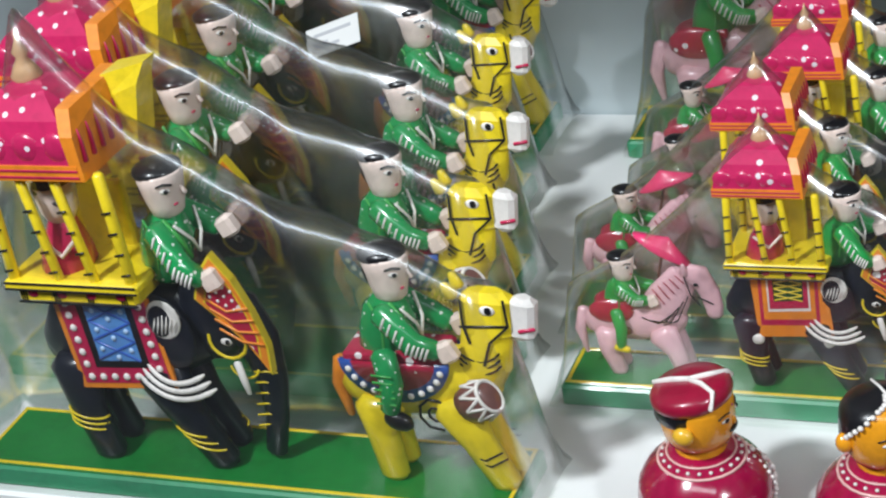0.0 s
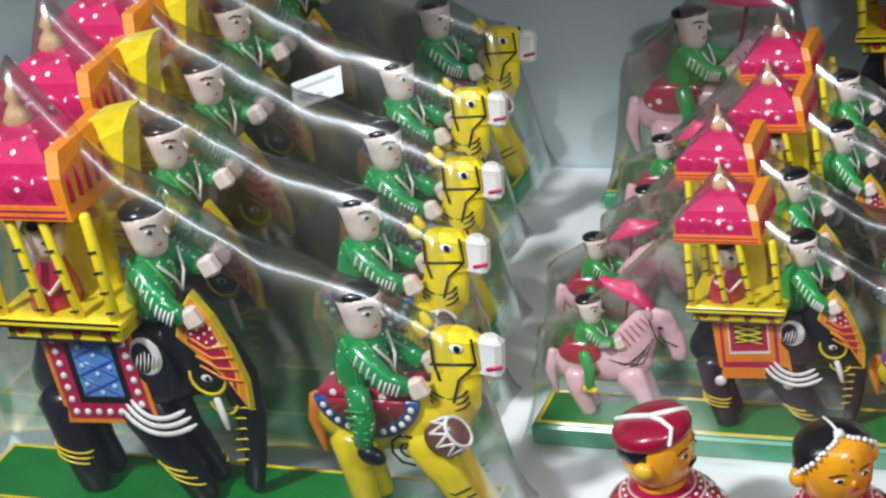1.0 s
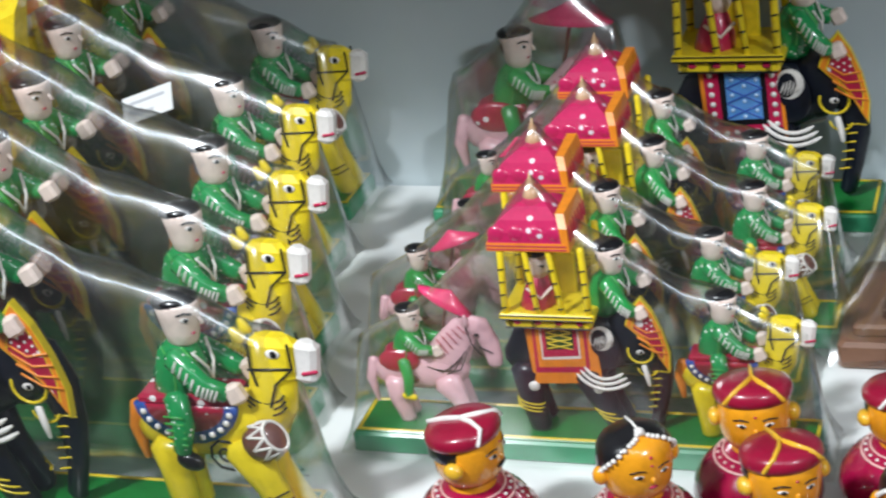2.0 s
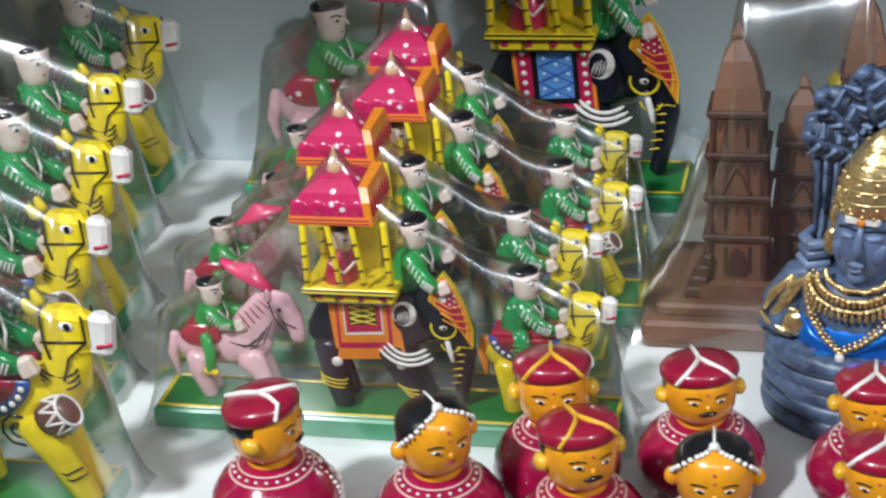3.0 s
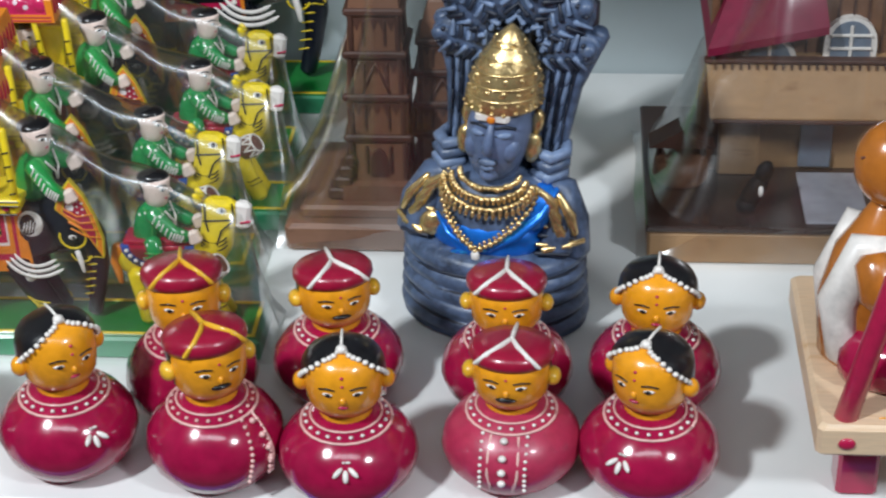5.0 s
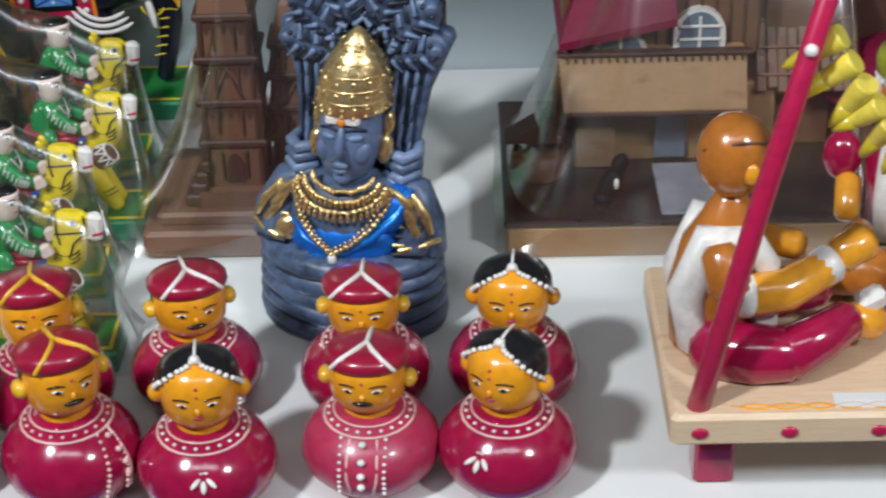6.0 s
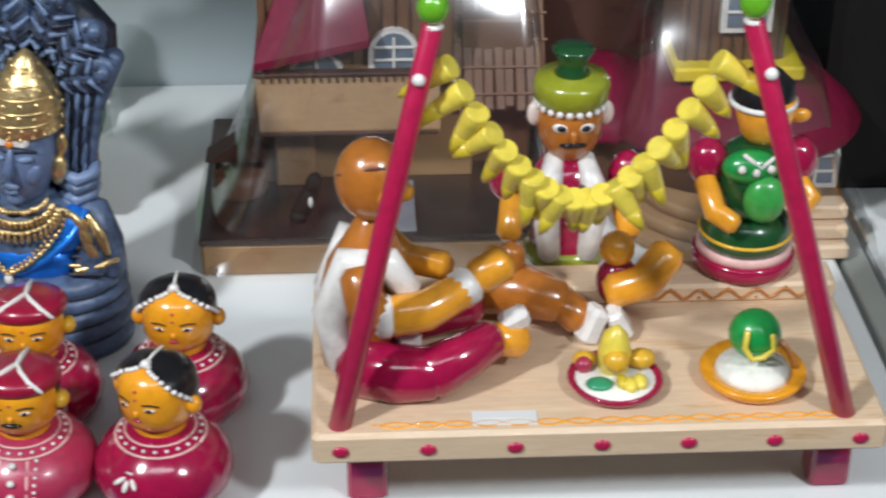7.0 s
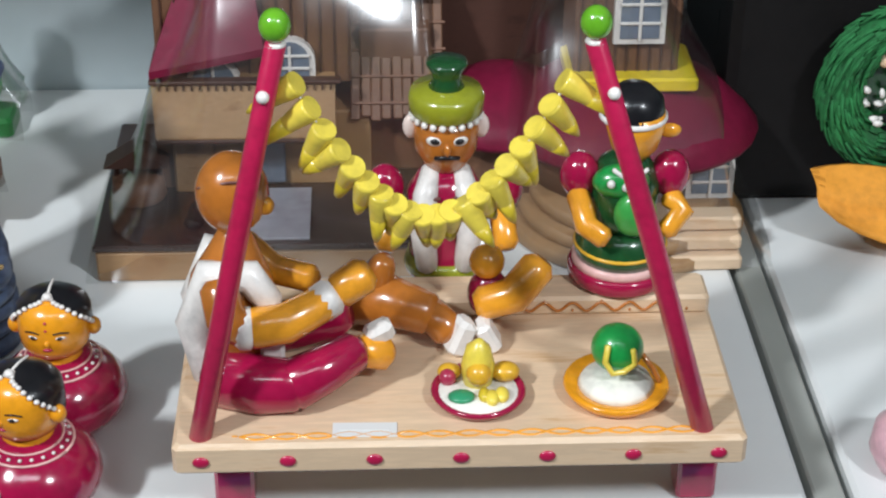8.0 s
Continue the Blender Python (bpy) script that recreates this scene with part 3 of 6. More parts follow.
def howdah(s, horn=True, canopy=(0.95, 0.84, 0.86), lift=0.05):
    """Canopied seat on the elephant's back."""
    s.box((-0.02, 0, 1.075), (0.62, 0.44, 0.09), "yellow", 0.02)
    s.box((-0.02, 0, 1.135), (0.68, 0.5, 0.045), "yellow", 0.015)
    for z in (1.12, 1.15, 1.04):
        for f in (-1, 1):
            s.sub("trim_line").box((-0.02, f * 0.2515 if z > 1.1 else f * 0.222, z), (0.67 if z > 1.1 else 0.61, 0.008, 0.01), "black_paint", 0.003)
    for k in range(4):
        s.sub("red_dab").ball((-0.24 + 0.15 * k, -0.222, 1.085), (0.028, 0.008, 0.02), "crimson", seg=8, lat=5)
        for j in range(3):
            s.sub("trim_line").box((-0.3 + 0.17 * k + 0.012 * j, -0.2225, 1.085), (0.005, 0.006, 0.075), "black_paint", 0.002)
    posts = [(-0.32, -0.21), (0.28, -0.21), (-0.32, 0.21), (0.28, 0.21), (-0.08, -0.21), (0.1, -0.21)]
    for i, (x, y) in enumerate(posts):
        post = s.sub("post")
        top = x * 0.95 - 0.06 * (i > 3)
        post.tube([(x, y, 1.13), (top, y, 1.62 + lift)], 0.026 if i < 4 else 0.022, "yellow", 8)
        for k in range(4):
            z = 1.2 + 0.1 * k
            u = (z - 1.13) / 0.49
            post.tube([(x + (top - x) * u - 0.02, y - 0.026, z), (x + (top - x) * u + 0.022, y - 0.026, z + 0.008)], 0.006, "black_paint", 5)
    s.sub("backrest").box((-0.02, 0.12, 1.3), (0.3, 0.05, 0.34), "yellow", 0.02)
    roof = s.sub("roof", "pink hipped roof with white flecks")
    # canopy: pink hipped top, orange eaves, striped orange end, yellow corner horn
    def ring(x0, x1, d, z):
        return [(x0, -d, z), (x1, -d, z), (x1, d, z), (x0, d, z)]
    s.sub("eave_board", "orange eave board with crimson lines").rings([ring(-0.44, 0.22, 0.3, 1.61), ring(-0.44, 0.22, 0.3, 1.69)], "orange", False)
    roof.rings([ring(-0.43, 0.2, 0.29, 1.685), ring(-0.41, 0.2, 0.285, 1.79), ring(-0.33, 0.15, 0.24, 1.9), ring(-0.22, 0.06, 0.14, 1.99), ring(-0.14, 0.0, 0.05, 2.03)], "roof_pink", False)
    for z in (1.63, 1.665):
        s.sub("trim_line").box((-0.11, -0.302, z), (0.66, 0.006, 0.012), "crimson", 0.002)
        s.sub("trim_line").box((0.222, 0, z), (0.006, 0.58, 0.012), "crimson", 0.002)
    for k in range(4):
        s.sub("roof_lobe").ball((-0.35 + 0.16 * k, -0.265, 1.77), (0.082, 0.034, 0.085), "roof_pink", seg=12, lat=7)
    gable = s.sub("end_panel", "orange end panel")
    gable.rings([[(0.19, -0.3, 1.61), (0.245, -0.3, 1.61), (0.245, 0.29, 1.61), (0.19, 0.29, 1.61)], [(0.17, -0.29, 1.84), (0.235, -0.29, 1.84), (0.235, 0.28, 1.86), (0.17, 0.28, 1.86)],
             [(0.13, -0.2, 1.95), (0.2, -0.2, 1.95), (0.22, 0.26, 1.98), (0.13, 0.26, 1.98)]], "orange", False)
    for k in range(7):
        y = -0.25 + 0.085 * k
        s.sub("stroke").tube([(0.246, y, 1.7), (0.242, y + 0.01, 1.8), (0.236, y + 0.015, 1.86)], [0.015, 0.011, 0.004], "crimson", 5)
    if horn:
        s.sub("corner_horn", "yellow corner horn").rings([[(0.2, 0.1, 1.6), (0.3, 0.12, 1.62), (0.3, 0.3, 1.62), (0.2, 0.3, 1.6)], [(0.2, 0.1, 1.86), (0.36, 0.14, 1.92), (0.36, 0.3, 1.92), (0.2, 0.3, 1.86)],
             [(0.2, 0.12, 1.98), (0.4, 0.18, 2.02), (0.4, 0.3, 2.02), (0.2, 0.3, 1.98)]], "yellow", False)
    s.sub("spire").lathe((-0.1, 0, 2.0), [(0.06, 0), (0.075, 0.04), (0.05, 0.09), (0.025, 0.13), (0.04, 0.16), (0.012, 0.22), (0.003, 0.27)], "spire_tan", 14)
    # the canopy's own proportions
    fix = s.m @ pose(-0.06, 0, 1.61 + lift) @ Matrix.Diagonal((*canopy, 1.0)) @ pose(0.06, 0, -1.61) @ s.m.inverted()
    for sub_name, sub_label, c in s.subs:
        if c.verts and min((s.m.inverted() @ v).z for v in c.verts) > 1.58:
            c.verts = [fix @ v for v in c.verts]


def passenger(s):
    s.tube([(-0.12, -0.06, 1.14), (-0.1, -0.07, 1.26), (-0.09, -0.06, 1.38)], [0.13, 0.11, 0.06], "crimson", 12)
    s.lathe((-0.09, -0.06, 1.38), [(0.06, 0), (0.085, 0.05), (0.095, 0.14), (0.09, 0.17)], "skin_pale", 14)
    s.lathe((-0.1, -0.05, 1.38), [(0.095, 0.13), (0.1, 0.16), (0.07, 0.2), (0.01, 0.21)], "black_paint", 14)
    s.tube([(-0.16, -0.16, 1.32), (-0.06, -0.175, 1.25), (0.02, -0.15, 1.33)], 0.012, "skin_pale", 6)
    s.ball((-0.04, -0.14, 1.49), (0.02, 0.01, 0.009), "black_paint", seg=8, lat=5)


def camel(s):
    """Yellow camel facing +x with saddle and drum."""
    b = "camel_yellow"
    saddle = s.sub("saddle", "red saddle with a blue dotted hem")
    drum = s.sub("drum", "brown drum with white lacing")
    s.tube([(-0.32, 0, 0.56), (-0.22, 0, 0.6), (0.0, 0, 0.62), (0.2, 0, 0.62), (0.29, 0, 0.64)], [0.1, 0.17, 0.18, 0.17, 0.12], b, 16, 0.8)
    s.tube([(0.2, 0, 0.62), (0.31, 0, 0.75), (0.335, 0, 0.9)], [0.15, 0.12, 0.112], b, 14, 0.8)
    s.box((0.35, 0, 0.955), (0.23, 0.17, 0.23), b, 0.05, (0, 3, 0))
    s.box((0.5, 0, 0.945), (0.11, 0.13, 0.2), "white_paint", 0.045, (0, 8, 0))
    s.tube([(0.49, -0.068, 0.9), (0.555, -0.06, 0.912)], 0.01, "crimson", 5)
    s.tube([(0.22, -0.06, 1.06), (0.2, -0.075, 1.11)], [0.035, 0.02], b, 8)
    s.tube([(0.22, 0.06, 1.06), (0.2, 0.075, 1.11)], [0.035, 0.02], b, 8)
    for f in (-1, 1):
        s.ball((0.37, f * 0.088, 1.0), (0.036, 0.01, 0.024), "white_paint", seg=8, lat=5)
        s.ball((0.375, f * 0.094, 1.0), (0.018, 0.009, 0.02), "black_paint", seg=8, lat=5)
        s.tube([(0.24, f * 0.092, 0.92), (0.45, f * 0.09, 0.93)], 0.0065, "black_paint", 5)
        s.tube([(0.26, f * 0.09, 1.05), (0.255, f * 0.092, 0.93), (0.27, f * 0.09, 0.84)], 0.0065, "black_paint", 5)
        s.tube([(0.445, f * 0.085, 1.05), (0.45, f * 0.09, 0.93), (0.36, f * 0.098, 0.85), (0.32, f * 0.105, 0.74)], 0.0065, "black_paint", 5)
        for k in range(3):
            s.arc((0.3, 0.86 - 0.03 * k), 0.11, 215, 325, f * (0.09 - 0.0 * k), 0.0055, "black_paint", 6)
        # spiral on the flank
        pts = [(0.07 + (0.012 + 0.0052 * i) * math.cos(0.75 * i), f * 0.142, 0.5 + (0.012 + 0.0052 * i) * math.sin(0.75 * i)) for i in range(16)]
        s.tube(pts, 0.0075, "black_paint", 5)
        y = f * 0.1
        s.tube([(-0.2, y, 0.5), (-0.21, y, 0.35), (-0.19, y * 1.05, 0.15)], [0.115, 0.078, 0.068], b, 12)
        s.tube([(0.16, y, 0.52), (0.23, y, 0.35), (0.33, y * 1.05, 0.15)], [0.115, 0.08, 0.07], b, 12)
        for k in range(2):
            s.tube([(0.27 + 0.02 * k - 0.075, y + f * 0.045, 0.29 - 0.03 * k), (0.27 + 0.02 * k, y + f * 0.088, 0.29 - 0.03 * k), (0.27 + 0.02 * k + 0.07, y + f * 0.045, 0.32 - 0.03 * k)], 0.005, "black_paint", 5)
        # saddle cloth
        sad = [(0.2 * math.cos(math.pi * (1 + i / 12)) * 1.25 - 0.08, 0.75 + 0.2 * math.sin(math.pi * (1 + i / 12))) for i in range(13)]
        saddle.prism(sad, f * 0.12, f * 0.162, "blue", True)
        sad2 = [(-0.08 + (x + 0.08) * 0.76, 0.75 + (z - 0.75) * 0.68) for x, z in sad]
        saddle.prism(sad2, f * 0.12, f * 0.172, "saddle_red", True)
        for i in range(1, 12):
            a = math.pi * (1 + i / 12)
            saddle.ball((0.175 * math.cos(a) * 1.24 - 0.08, f * 0.163, 0.75 + 0.17 * math.sin(a)), 0.0165, "white_paint", seg=8, lat=4)
    saddle.box((-0.08, 0, 0.76), (0.46, 0.3, 0.05), "saddle_red", 0.02)
    s.tube([(-0.36, 0, 0.68), (-0.4, 0, 0.56), (-0.38, 0, 0.4)], [0.05, 0.04, 0.02], "orange", 8)
    m = pose(0.29, -0.2, 0.6, 0, 58, -20) @ Matrix.Scale(0.8, 4)
    drum.lathe((0, 0, 0), [(0.085, -0.1), (0.1, -0.09), (0.118, 0), (0.1, 0.09), (0.085, 0.1)], "drum_brown", 18, m)
    drum.tube([tuple(m @ Vector((0.093 * math.cos(a), 0.093 * math.sin(a), 0.095))) for a in [2 * math.pi * i / 18 for i in range(19)]], 0.01, "white_paint", 6, round_end=False)
    for i in range(9):
        a, c = 2 * math.pi * i / 9, 2 * math.pi * (i + 0.5) / 9
        p = [m @ Vector((0.122 * math.cos(a), 0.122 * math.sin(a), -0.01)), m @ Vector((0.098 * math.cos(c), 0.098 * math.sin(c), 0.095))]
        q = [m @ Vector((0.122 * math.cos(a), 0.122 * math.sin(a), -0.01)), m @ Vector((0.098 * math.cos(2 * a - c), 0.098 * math.sin(2 * a - c), 0.095))]
        drum.tube([tuple(v) for v in p], 0.008, "white_paint", 5)
        drum.tube([tuple(v) for v in q], 0.008, "white_paint", 5)


def camel_rider(s):
    rider(s, -0.15, 0.0, 0.73, [(0.16, -0.12, 0.82), (0.16, 0.12, 0.84)])
    for f in (-1, 1):
        s.tube([(-0.1, f * 0.15, 0.8), (-0.07, f * 0.2, 0.68), (-0.1, f * 0.2, 0.55)], [0.06, 0.055, 0.045], "coat_green", 10)
        for k in range(5):
            s.tube([(-0.14, f * 0.235, 0.6 + 0.035 * k), (-0.05, f * 0.245, 0.6 + 0.035 * k)], 0.006, "leaf_green", 5)
        s.ball((-0.07, f * 0.205, 0.5), (0.07, 0.045, 0.045), "black_paint", (0, 20, 0), 12, 7)


def horse(s, coat="horse_pink"):
    """Pink horse facing +x, in the size of the camel."""
    seat = s.sub("saddle", "red saddle")
    s.tube([(-0.34, 0, 0.52), (-0.22, 0, 0.56), (0.0, 0, 0.55), (0.2, 0, 0.56), (0.3, 0, 0.62)], [0.11, 0.17, 0.165, 0.17, 0.12], coat, 16, 0.75)
    s.tube([(0.16, 0, 0.58), (0.26, 0, 0.76), (0.38, 0, 0.95)], [0.18, 0.16, 0.11], coat, 14, 0.62)
    s.tube([(0.36, 0, 0.97), (0.5, 0, 0.95), (0.56, 0, 0.82), (0.585, 0, 0.69), (0.585, 0, 0.63)], [0.085, 0.09, 0.08, 0.068, 0.06], coat, 14, 0.8)
    for k in range(5):
        s.tube([(0.16 + 0.045 * k, -0.105, 0.86 + 0.03 * k), (0.24 + 0.04 * k, -0.112, 0.74 + 0.045 * k)], 0.005, "maroon_dull", 5)
    s.tube([(0.36, 0, 1.0), (0.25, 0, 0.92), (0.14, 0, 0.74)], [0.03, 0.035, 0.02], "orange", 8)
    for f in (-1, 1):
        y = f * 0.095
        s.tube([(0.4, f * 0.06, 0.98), (0.4, f * 0.075, 1.06)], [0.035, 0.015], coat, 8)
        s.ball((0.48, f * 0.08, 0.9), (0.02, 0.01, 0.014), "black_paint", seg=8, lat=5)
        s.tube([(-0.2, y, 0.46), (-0.22, y, 0.32), (-0.16, y * 1.05, 0.14)], [0.12, 0.08, 0.065], coat, 12)
        s.tube([(0.2, y, 0.48), (0.28, y, 0.34), (0.34, y * 1.05, 0.14)], [0.12, 0.08, 0.065], coat, 12)
        for k in range(4):
            s.tube([(0.06 + 0.05 * k, f * 0.12, 0.62 - 0.02 * k), (0.18 + 0.05 * k, f * 0.135, 0.58 + 0.01 * k), (0.3 + 0.04 * k, f * 0.1, 0.66 + 0.05 * k)], 0.005, "black_paint", 5)
        for c in ((-0.2, 0.46), (0.16, 0.44), (-0.06, 0.5)):
            s.ball((c[0], f * 0.125, c[1]), (0.035, 0.02, 0.035), "drum_brown", seg=10, lat=6)
        s.tube([(0.4, f * 0.085, 0.97), (0.44, f * 0.1, 0.82), (0.5, f * 0.085, 0.73)], 0.006, "black_paint", 5)
        s.tube([(0.49, f * 0.085, 0.8), (0.59, f * 0.065, 0.74)], 0.006, "black_paint", 5)
        seat.ball((-0.17, f * 0.115, 0.66), (0.17, 0.055, 0.1), "saddle_red", seg=14, lat=8)
    seat.box((-0.14, 0, 0.71), (0.3, 0.24, 0.06), "saddle_red", 0.025)
    s.tube([(-0.4, 0, 0.62), (-0.45, 0, 0.45), (-0.42, 0, 0.25)], [0.05, 0.045, 0.015], coat, 8)


def horse_rider(s, tilt=18):
    rider(s, -0.1, 0.0, 0.68, [(0.2, -0.1, 0.82), (0.22, 0.1, 0.86)], "plain_green")
    for f in (-1, 1):
        s.tube([(-0.08, f * 0.13, 0.72), (-0.04, f * 0.19, 0.58), (-0.06, f * 0.19, 0.42)], [0.055, 0.05, 0.04], "plain_green", 10)
        s.tube([(-0.1, f * 0.2, 0.42), (-0.0, f * 0.2, 0.4)], 0.03, "yellow", 8)
    m = pose(0.33, 0.02, 1.26, 0, tilt, 0)
    shade_top = s.sub("umbrella", "bright pink umbrella")
    shade_top.lathe((0, 0, 0), [(0.25, -0.03), (0.258, -0.02), (0.16, 0.02), (0.07, 0.065), (0.008, 0.1)], "umbrella_pink", 24, m, 0.5)
    shade_top.tube([tuple(m @ Vector((0, 0, 0))), (0.22, 0.08, 0.84)], 0.012, "drum_brown", 6)


def wrap(s, ridge, depth, x0, x1, low=0.02):
    """A bag of clear film drawn over the figures: ridge gives (x, height) along the toy."""
    xs = [x0 + (x1 - x0) * i / 40 for i in range(41)]
    rx, rz = [p[0] for p in ridge], [p[1] for p in ridge]
    rows, n = [], 21
    for i, x in enumerate(xs):
        h = float(np.interp(x, rx, rz))
        # hanging sag between the props
        for a, b in zip(ridge, ridge[1:]):
            if a[0] <= x <= b[0]:
                u = (x - a[0]) / max(1e-6, b[0] - a[0])
                h -= 0.34 * abs(a[1] - b[1]) * u * (1 - u) * 1.6
        row = []
        for j in range(n):
            u = -1 + 2 * j / (n - 1)
            w = depth * (1.15 * u - 0.15 * u ** 3)
            top = 1 - abs(u) ** 2.1
            crease = 0.024 * noise.noise(Vector((x * 3.1, u * 2.7, depth * 9))) + 0.008 * math.sin(9 * x + 5 * u + 3 * noise.noise(Vector((x * 2, u, 4))))
            row.append((x + 0.5 * crease, w + crease * (abs(u) < 0.98), low + (h - low) * top + 0.6 * crease * (abs(u) < 0.98)))
        rows.append(row)
    m, k = len(rows), n
    verts = [p for r in rows for p in r]
    faces = [[i * k + j, i * k + j + 1, (i + 1) * k + j + 1, (i + 1) * k + j] for i in range(m - 1) for j in range(k - 1)]
    s.add(verts, faces, "clear_film")


def base_board(s, x0, x1, d, yellow=True):
    s.box(((x0 + x1) / 2, 0, 0.055), (x1 - x0, 2 * d, 0.11), "edge_green", 0.012)
    s.box(((x0 + x1) / 2, 0, 0.113), (x1 - x0 - 0.03, 2 * d - 0.03, 0.012), "board_green", 0.004)
    for f in (-1, 1):
        s.box(((x0 + x1) / 2, f * (d - 0.03), 0.12), (x1 - x0 - 0.04, 0.018, 0.006), "yellow", 0.002)
        s.box((x0 + 0.03 if f < 0 else x1 - 0.03, 0, 0.12), (0.018, 2 * d - 0.06, 0.006), "yellow", 0.002)


def grow(parent, name, fn, x, sc=1.0, label="", slim=1.0, **kw):
    s = Shape((x, 0, 0.12 - 0.12 * sc), sc)
    fn(s, **kw)
    s.verts = [Vector((v.x, v.y * slim, v.z)) for v in s.verts]
    ob = s.part(name, parent, label)
    for sub_name, sub_label, c in s.subs:
        c.verts = [Vector((v.x, v.y * slim, v.z)) for v in c.verts]
        c.part(sub_name, ob, sub_label)
    return ob


# large processions: elephant with howdah, then a camel with a drum
def large_toy(m):
    t = thing("procession_toy", m, "painted wooden elephant and camel procession toy in clear film", "toy", "wrapped elephant and camel toys")
    s = Shape()
    base_board(s, -1.36, 1.37, 0.24)
    s.part("base_board", t, "green board with a yellow border")
    grow(t, "elephant", elephant, -0.46, 1.0, "black wooden elephant with a red blanket", slim=0.62)
    grow(t, "howdah", howdah, -0.46, 1.0, "yellow canopied seat with a pink roof")
    grow(t, "passenger", passenger, -0.46)
    s = Shape((-0.46, 0, 0))
    rider(s, 0.33, 0.0, 1.1, [(0.6, -0.13, 1.14), (0.58, 0.12, 1.26)])
    s.part("elephant_driver", t, "green-coated wooden rider")
    grow(t, "camel", camel, 0.98, 1.0, "yellow wooden camel with a drum", slim=0.6)
    grow(t, "camel_rider", camel_rider, 0.98, slim=0.78)
    s = Shape()
    wrap(s, [(-1.42, 0.06), (-1.3, 1.0), (-0.55, 2.32), (0.05, 1.72), (0.98, 1.27), (1.36, 1.1), (1.47, 0.06)], 0.3, -1.42, 1.47)
    s.part("plastic_wrap", t, "clear crinkled plastic film")
    return t


first = large_toy(at(-5.92, 0.34))
for x, y, rz in ((-6.3, 1.21, 0), (-6.5, 1.98, 0), (-6.79, 2.87, 0), (-6.93, 3.8, 0)):
    copy_thing(first, at(x, y, 0, rz))
s = Shape()
s.box((0, 0, 0), (0.42, 0.006, 0.2), "label_white", 0.003)
for i, (w, z) in enumerate(((0.12, -0.02), (0.2, -0.045), (0.3, 0.04))):
    s.box((-0.1 + 0.05 * i, -0.004, z), (w, 0.003, 0.022), "label_ink", 0.001)
tagged(s.part("price_sticker", m=pose(-0.62, 0.252, 0.123, -40, -18, 0) @ Matrix.Scale(0.82, 4)), "white price sticker with grey print on plastic film", "sticker")


# small processions: horse with umbrella, elephant, camel
def small_toy(m, tilt):
    t = thing("procession_toy", m, "small painted wooden horse, elephant and camel toy in clear film", "toy", "small wrapped procession toys")
    s = Shape()
    base_board(s, -1.12, 1.12, 0.165)
    s.part("base_board", t, "green board with a yellow border")
    grow(t, "horse", horse, -0.76, 0.62, "pale pink wooden horse", slim=0.62)
    grow(t, "horse_rider", horse_rider, -0.79, 0.57, slim=0.78, tilt=tilt)
    grow(t, "elephant", elephant, -0.06, 0.65, "black wooden elephant with an orange blanket", slim=0.62, blanket="orange")
    grow(t, "howdah", howdah, -0.06, 0.65, horn=False, canopy=(0.86, 0.8, 0.74), lift=0.04)
    grow(t, "passenger", passenger, -0.06, 0.65)
    s = Shape((-0.06, 0, 0.12 - 0.12 * 0.65), 0.65)
    rider(s, 0.33, 0.0, 1.1, [(0.6, -0.13, 1.14), (0.58, 0.12, 1.26)], "plain_green")
    s.part("elephant_driver", t)
    grow(t, "camel", camel, 0.74, 0.65, "yellow wooden camel with a drum", slim=0.6)
    grow(t, "camel_rider", camel_rider, 0.74, 0.65, slim=0.78)
    s = Shape()
    wrap(s, [(-1.17, 0.05), (-1.05, 0.6), (-0.12, 1.43), (0.3, 1.05), (0.74, 0.85), (1.06, 0.7), (1.18, 0.05)], 0.21, -1.17, 1.18)
    s.part("plastic_wrap", t, "clear crinkled plastic film")
    return t


small_toy(at(-3.51, 1.22), 32)
first = small_toy(at(-3.66, 1.83), -20)
for x, y, rz in ((-3.54, 2.36, 0), (-3.62, 2.98, 0)):
    copy_thing(first, at(x, y, 0, rz))

# large procession by the wall: pink horse with umbrella, then an elephant
t = thing("procession_toy", at(-3.65, 3.75), "large painted wooden pink horse and black elephant toy by the wall", "toy")
s = Shape()
base_board(s, -1.35, 1.3, 0.24)
s.part("base_board", t, "green board with a yellow border")
grow(t, "elephant", elephant, 0.52, 0.92, slim=0.62)
grow(t, "howdah", howdah, 0.52, 0.92)
grow(t, "passenger", passenger, 0.52, 0.92)
s = Shape((0.52, 0, 0.01), 0.92)
rider(s, 0.33, 0.0, 1.1, [(0.6, -0.13, 1.14), (0.58, 0.12, 1.26)])
s.part("elephant_driver", t)
grow(t, "horse", horse, -0.75, 0.98, slim=0.62)
grow(t, "horse_rider", horse_rider, -0.75, 0.98, slim=0.78, tilt=4)
s = Shape()
wrap(s, [(-1.38, 0.06), (-1.2, 0.9), (-0.5, 1.62), (-0.15, 1.2), (-0.02, 0.06)], 0.26, -1.38, -0.02)
s.part("plastic_wrap", t, "clear crinkled plastic film")


